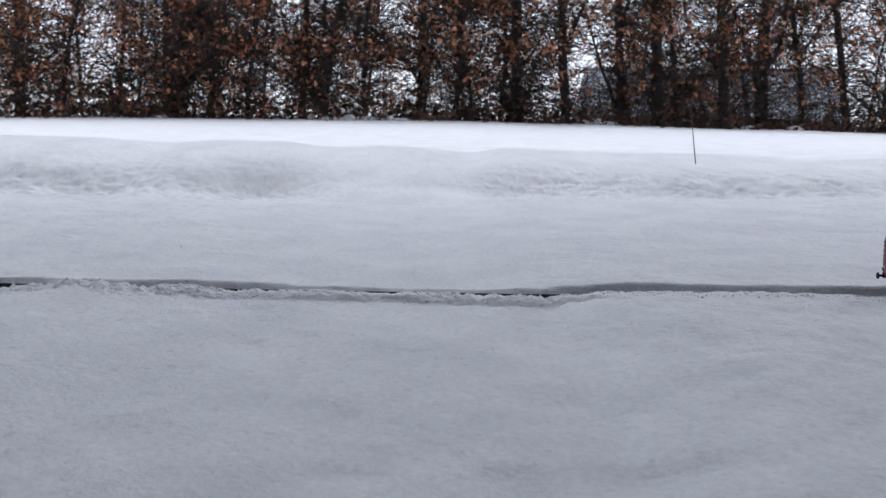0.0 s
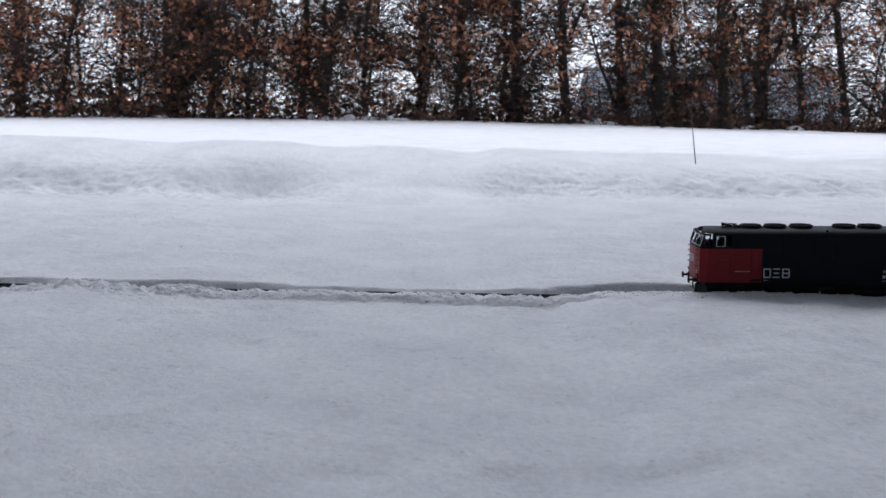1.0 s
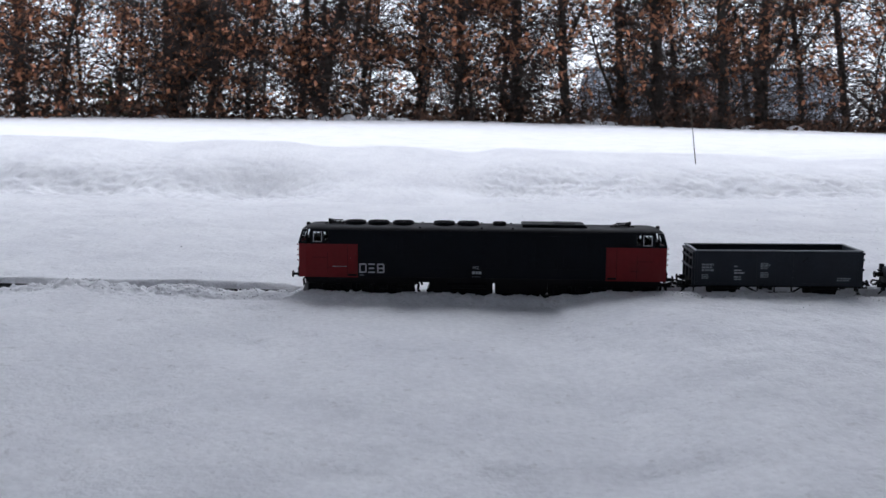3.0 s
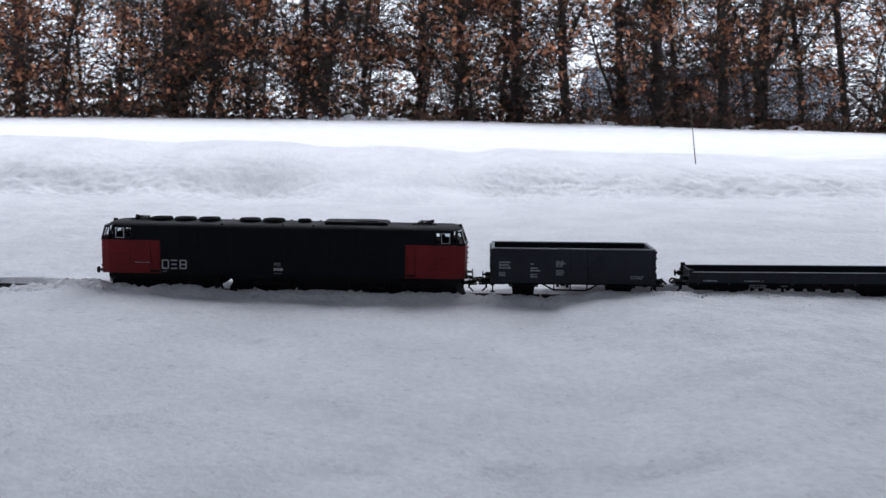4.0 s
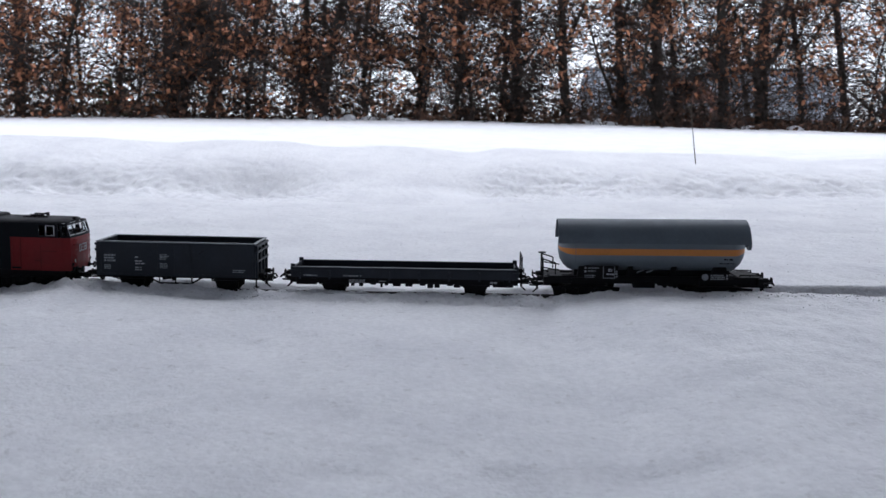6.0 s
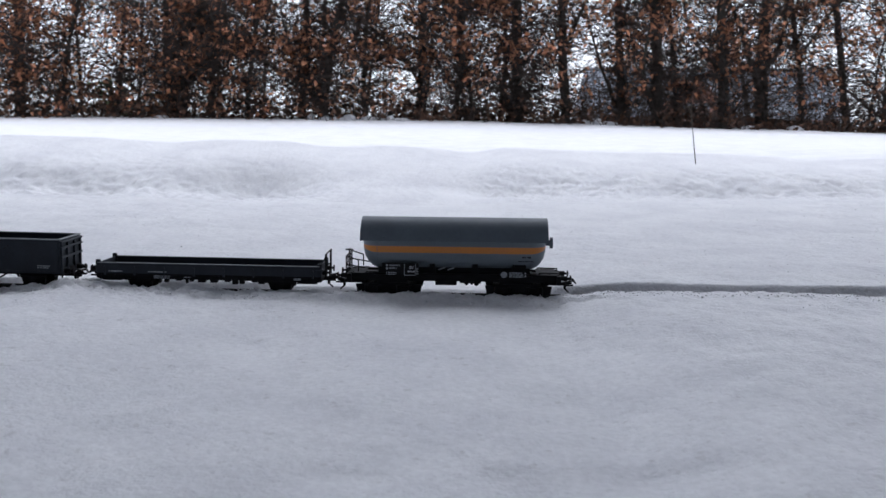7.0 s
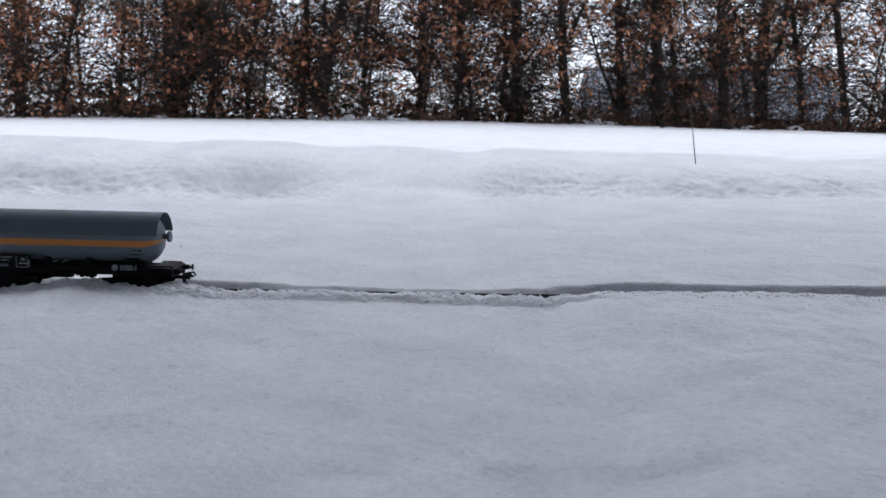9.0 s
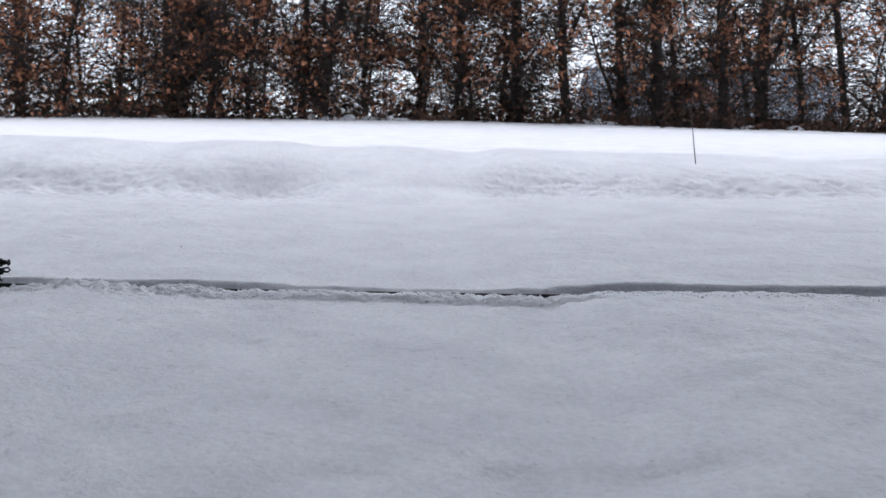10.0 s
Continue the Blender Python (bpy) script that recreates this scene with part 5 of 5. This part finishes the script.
    bars(board, "lettering", 0.0362, 0.0455, 0.0158, 0.0195, 3, y - 0.0004, DIM_PRINT, 48, 0.3, 0.15)
    bars(board, "lettering", 0.0462, 0.0470, 0.0160, 0.0196, 2, y - 0.0004, WHITE, 49, 0.4, 0.0)
    # the frame, its boards and rails sit low on the bogies
    for ob in thing.children:
        if ob.name.split(".")[0] in ("chassis", "saddle", "platform", "guard_rail", "handbrake_wheel", "hand_rail", "data_board"):
            ob.location.z -= 0.0012
    bm = fresh()
    box(bm, -0.0500, 0.0500, -0.0070, 0.0070, 0.0120, 0.0195)
    part("centre_beam", bm, FRAME_BLACK, thing)
    # gear below the chassis
    bm = fresh()
    box(bm, -0.0120, 0.0020, -0.0120, -0.0060, 0.0082, 0.0120, 0.0004)
    part("valve_box", bm, FRAME_BLACK, thing)
    bm = fresh()
    rod(bm, (0.004, -0.009, 0.0100), (0.018, -0.009, 0.0098), 0.0007, 6)
    for x, r in ((0.0085, 0.0014), (0.0120, 0.0010), (0.0150, 0.0017)):
        rod(bm, (x, -0.0105, 0.0095), (x, -0.0080, 0.0095), r, 10)
    part("pipework", bm, FRAME_BLACK, thing)
    bm = fresh()
    for x in (-0.010, -0.004):
        rod(bm, (x, -0.0120, 0.0185), (x + 0.0045, -0.0120, 0.0200), 0.0004, 6)
    part("ladder_rail", bm, DIM_PRINT, thing)
    for s in (-1, 1):
        tank_bogie(thing, s * 0.0425)
        buffer_pair(thing, s * 0.0700, s * 0.0768, 0.0136)
        coupling(thing, s * 0.060, s * 0.0805, 0.0085)
    tagged(thing, "grey model tank wagon with an orange stripe and sun shield", "wagon", "goods wagons of the train")
    return thing


def raise_body(thing, lift):
    """Lifts all but the running gear."""
    for ob in thing.children:
        if ob.name.split(".")[0] not in ("wheelset", "bogie", "axle_guard", "snow_plough"):
            ob.location.z += lift
    return thing


loco = build_locomotive()
gondola = build_gondola()
flat = build_low_wagon()
tank = build_tank_wagon()
raise_body(loco, 0.0007)
raise_body(gondola, 0.0011)
raise_body(flat, 0.0010)
raise_body(tank, 0.0006)


# ---- the place behind the hedge, and small things in the snow ----
def build_house():
    """A low brick house far behind the hedge, with a tiled roof, a gabled front and a chimney."""
    thing = new("house")
    thing.location = (0, 0, 0)
    y = 50.0
    bm = fresh()
    box(bm, 8.3, 20.9, y - 2.6, y + 4.5, -1.7, 0.75)
    part("wall", bm, BRICK, thing)
    bm = fresh()
    prism_pts = [(10.8, -1.7), (14.8, -1.7), (14.8, 0.9), (12.8, 2.5), (10.8, 0.9)]
    prism(bm, prism_pts, y - 4.2, y + 0.5)
    part("gable", bm, BRICK, thing, "weathered red brick gable")
    bm = fresh()
    slab(bm, [(7.9, y - 3.3, 0.55), (21.2, y - 3.3, 0.55), (21.2, y + 1.0, 3.3), (7.9, y + 1.0, 3.3)], 0.15)
    slab(bm, [(7.9, y + 5.2, 0.55), (21.2, y + 5.2, 0.55), (21.2, y + 1.0, 3.3), (7.9, y + 1.0, 3.3)], 0.15)
    roof = part("roof", bm, ROOF_TILE, thing, "blue-grey tiled roof")
    for k in range(14):
        bm = fresh()
        a = k / 14
        ya, za = y - 3.38 + 4.3 * a, 0.62 + 2.75 * a
        box(bm, 7.9, 21.2, ya, ya + 0.34, za + 0.02, za + 0.12)
        part("tile_course", bm, ROOF_TILE, roof)
    for s in (-1, 1):
        bm = fresh()
        slab(bm, [(12.8 + s * 2.3, y - 4.5, 0.75), (12.8, y - 4.5, 2.62), (12.8, y + 0.5, 2.62), (12.8 + s * 2.3, y + 0.5, 0.75)], 0.12)
        part("gable_roof", bm, ROOF_TILE, thing)
    bm = fresh()
    box(bm, 14.85, 15.6, y + 0.5, y + 1.4, 2.4, 4.05)
    box(bm, 14.75, 15.7, y + 0.4, y + 1.5, 4.05, 4.2)
    part("chimney", bm, BRICK, thing)
    for x, z0, z1, yy in ((12.8, 0.2, 1.25, y - 4.2), (17.5, -0.6, 0.4, y - 2.6), (19.2, -0.6, 0.4, y - 2.6)):
        bm = fresh()
        for a, b, c, d in ((x - 0.65, x + 0.65, z0, z0 + 0.1), (x - 0.65, x + 0.65, z1 - 0.1, z1), (x - 0.65, x - 0.55, z0, z1), (x + 0.55, x + 0.65, z0, z1), (x - 0.04, x + 0.04, z0, z1)):
            box(bm, a, b, yy - 0.12, yy - 0.02, c, d)
        w = part("window", bm, DIM_PRINT, thing, "grey framed window")
        part("pane", box(fresh(), x - 0.55, x + 0.55, yy - 0.07, yy - 0.04, z0 + 0.1, z1 - 0.1), GLASS, w)
    tagged(thing, "low red brick house with a blue-grey tiled roof", "house")


def build_shrub():
    rng = random.Random(77)
    thing = new("evergreen_shrub")
    thing.location = (-2.47, 6.75, 0.10)
    v, f, sv, sf = [], [], [], []
    for _ in range(26):
        st = bent(Vector((rng.gauss(0, 0.03), rng.gauss(0, 0.03), -0.05)), Vector((rng.gauss(0, 0.35), rng.gauss(0, 0.35), 1)), rng.uniform(0.2, 0.38), 6, 0.15, rng)
        tube(sv, sf, st, [0.004 * (1 - 0.1 * k) for k in range(7)], 4)
        for p in st[1:]:
            for _ in range(5):
                leaf(v, f, p + Vector((rng.gauss(0, 0.02), rng.gauss(0, 0.02), rng.gauss(0, 0.02))), Vector((rng.gauss(0, 1), rng.gauss(0, 1), rng.gauss(0.3, 0.6))), rng.uniform(0.03, 0.055), rng)
    a = new("stems", mesh_from("stems", sv, sf, TWIG))
    a.parent = thing
    a["kind"] = "stuff"
    b = new("crown", mesh_from("crown", v, f, GREEN))
    b.parent = thing
    b["kind"] = "stuff"
    tagged(thing, "small green evergreen shrub behind the hedge", "shrub")


def lump(x, y, rx, ry, h, seed, group, label):
    """A weathered lump of snow with an uneven surface."""
    bm = fresh()
    bmesh.ops.create_icosphere(bm, subdivisions=3, radius=1.0)
    off = Vector((seed * 3.1, seed * 1.7, 0))
    for v in bm.verts:
        k = 1 + 0.35 * noise.noise(v.co * 1.6 + off) + 0.16 * noise.noise(v.co * 4.0 + off)
        v.co = Vector((v.co.x * rx * k, v.co.y * ry * k, v.co.z * h * k))
    ob = part("snow_lump", bm, SNOW, None, smooth=True)
    ob.location = (x, y, float(ground_height(np.array([x]), np.array([y]))[0]) + h * 0.25)
    tagged(ob, label, "snow", group)


def build_snow_lumps():
    rng = random.Random(9)
    for k in range(11):
        lump(-0.85 + k * 0.055 + rng.gauss(0, 0.02), 5.86 + rng.gauss(0, 0.05), rng.uniform(0.02, 0.05), 0.03, rng.uniform(0.012, 0.03), k, "snow lumps under the hedge", "lump of old snow among leaves at the hedge foot")
    for k, (x, h) in enumerate(((0.93, 0.02), (1.0, 0.03), (1.08, 0.018), (-1.86, 0.015), (2.0, 0.02), (2.3, 0.02))):
        lump(x, 5.88, 0.05, 0.04, h, 40 + k, "snow lumps under the hedge", "lump of old snow among leaves at the hedge foot")


def build_crumbs():
    """Loose angular crumbs of snow thrown up along both lips of the groove."""
    rng = random.Random(31)
    v, f = [], []
    shape = fresh()
    bmesh.ops.create_icosphere(shape, subdivisions=1, radius=1.0)
    unit = [w.co.copy() for w in shape.verts]
    sides = [tuple(w.index for w in face.verts) for face in shape.faces]
    shape.free()
    spots = []
    for _ in range(1700):
        x = rng.uniform(-0.40, 0.40)
        q = rng.choice((-0.0165, -0.0175, -0.019, -0.0215, -0.026, -0.031, 0.0, 0.005, -0.005)) + rng.gauss(0, 0.0022)
        r = min(abs(rng.gauss(0, 0.00028)) + 0.0002, 0.0011) * (0.7 if q > -0.012 else 1.0)
        if abs(abs(q) - 0.00825) < 0.0028:
            continue
        spots.append((x, float(line_y(x)) + q, r))
    for _ in range(350):
        x, y = rng.uniform(-0.55, 0.55), rng.uniform(0.50, 1.15)
        if abs(y - float(line_y(x))) > 0.035:
            spots.append((x, y, 0.0003 + abs(rng.gauss(0, 0.00022))))
    spots.append((0.0712, float(line_y(0.0712)) - 0.0150, 0.0022))
    px, py = np.array([s[0] for s in spots]), np.array([s[1] for s in spots])
    pz = ground_height(px, py)
    for k, (x, y, r) in enumerate(spots):
        turn = Euler((rng.uniform(0, 6), rng.uniform(0, 6), rng.uniform(0, 6))).to_matrix()
        base = len(v)
        off = Vector((k * 0.37, k * 0.11, 2.0))
        for c in unit:
            p = turn @ (c * (1 + 0.9 * noise.noise(c * 1.4 + off)))
            v.append(Vector((x, y, float(pz[k]) + r * 0.35)) + p * r)
        f.extend(tuple(base + i for i in side) for side in sides)
    ob = new("snow_crumbs", mesh_from("snow_crumbs", v, f, SNOW))
    tagged(ob, "loose white crumbs of snow along the groove", "snow", kind="stuff")


def build_stalk():
    thing = new("dry_stalk")
    x, y = 0.4715, 1.67
    z = float(ground_height(np.array([x]), np.array([y]))[0])
    thing.location = (x, y, z)
    v, f = [], []
    pts = [Vector(p) for p in ((0.001, 0, -0.03), (0.0, 0, 0.0), (-0.004, 0.001, 0.03), (-0.0090, 0.002, 0.070), (-0.0125, 0.001, 0.096), (-0.0135, 0.0, 0.109))]
    tube(v, f, pts, [0.0011, 0.0010, 0.0009, 0.0008, 0.0007, 0.0005], 7)
    a = new("stem", mesh_from("stem", v, f, STALK, True))
    a.parent = thing
    v, f = [], []
    tube(v, f, [Vector(p) for p in ((-0.0125, 0.001, 0.096), (-0.018, 0.0, 0.106), (-0.0235, -0.002, 0.104))], [0.0006, 0.0005, 0.0004], 6)
    b = new("side_shoot", mesh_from("side_shoot", v, f, STALK, True))
    b.parent = thing
    tagged(thing, "thin dry brown stalk standing in the snow bank", "stalk")


def build_sky_blockers():
    """Unseen wall behind the viewer and slab overhead, added to shade the near snow."""
    bm = fresh()
    box(bm, -9.0, 9.0, -1.25, -0.95, -0.3, 2.6)
    tagged(part("wall_south", bm, BLOCKER_GREY), "plain grey wall added out of view to block sky light", "wall", kind="structure")
    # unseen slab added overhead to darken the foreground, cut short on the left
    bm = fresh()
    box(bm, -2.4, 9.0, -0.95, 1.84, 2.3, 2.42)
    tagged(part("ceiling", bm, BLOCKER_GREY), "plain dark slab added out of view to shade the snow", "ceiling", kind="structure")


build_house()
build_shrub()
build_snow_lumps()
build_crumbs()
build_stalk()
build_sky_blockers()


def motions():
    times = [k / 10 for k in range(101)]
    for thing, offset, half in ((loco, 0.0010, 0.06), (gondola, 0.1903, 0.028), (flat, 0.34009, 0.05), (tank, 0.5015, 0.04)):
        walk(thing, [(t, on_line(travel(t) + offset, half)) for t in times])
    ticks = [k / FPS for k in range(10 * FPS + 1)]
    for wheels, radius in WHEELS:
        x, y, z = wheels.location
        walk(wheels, [(t, pose(x, y, z, 0, math.degrees(travel(t) / radius), 0)) for t in ticks])


motions()
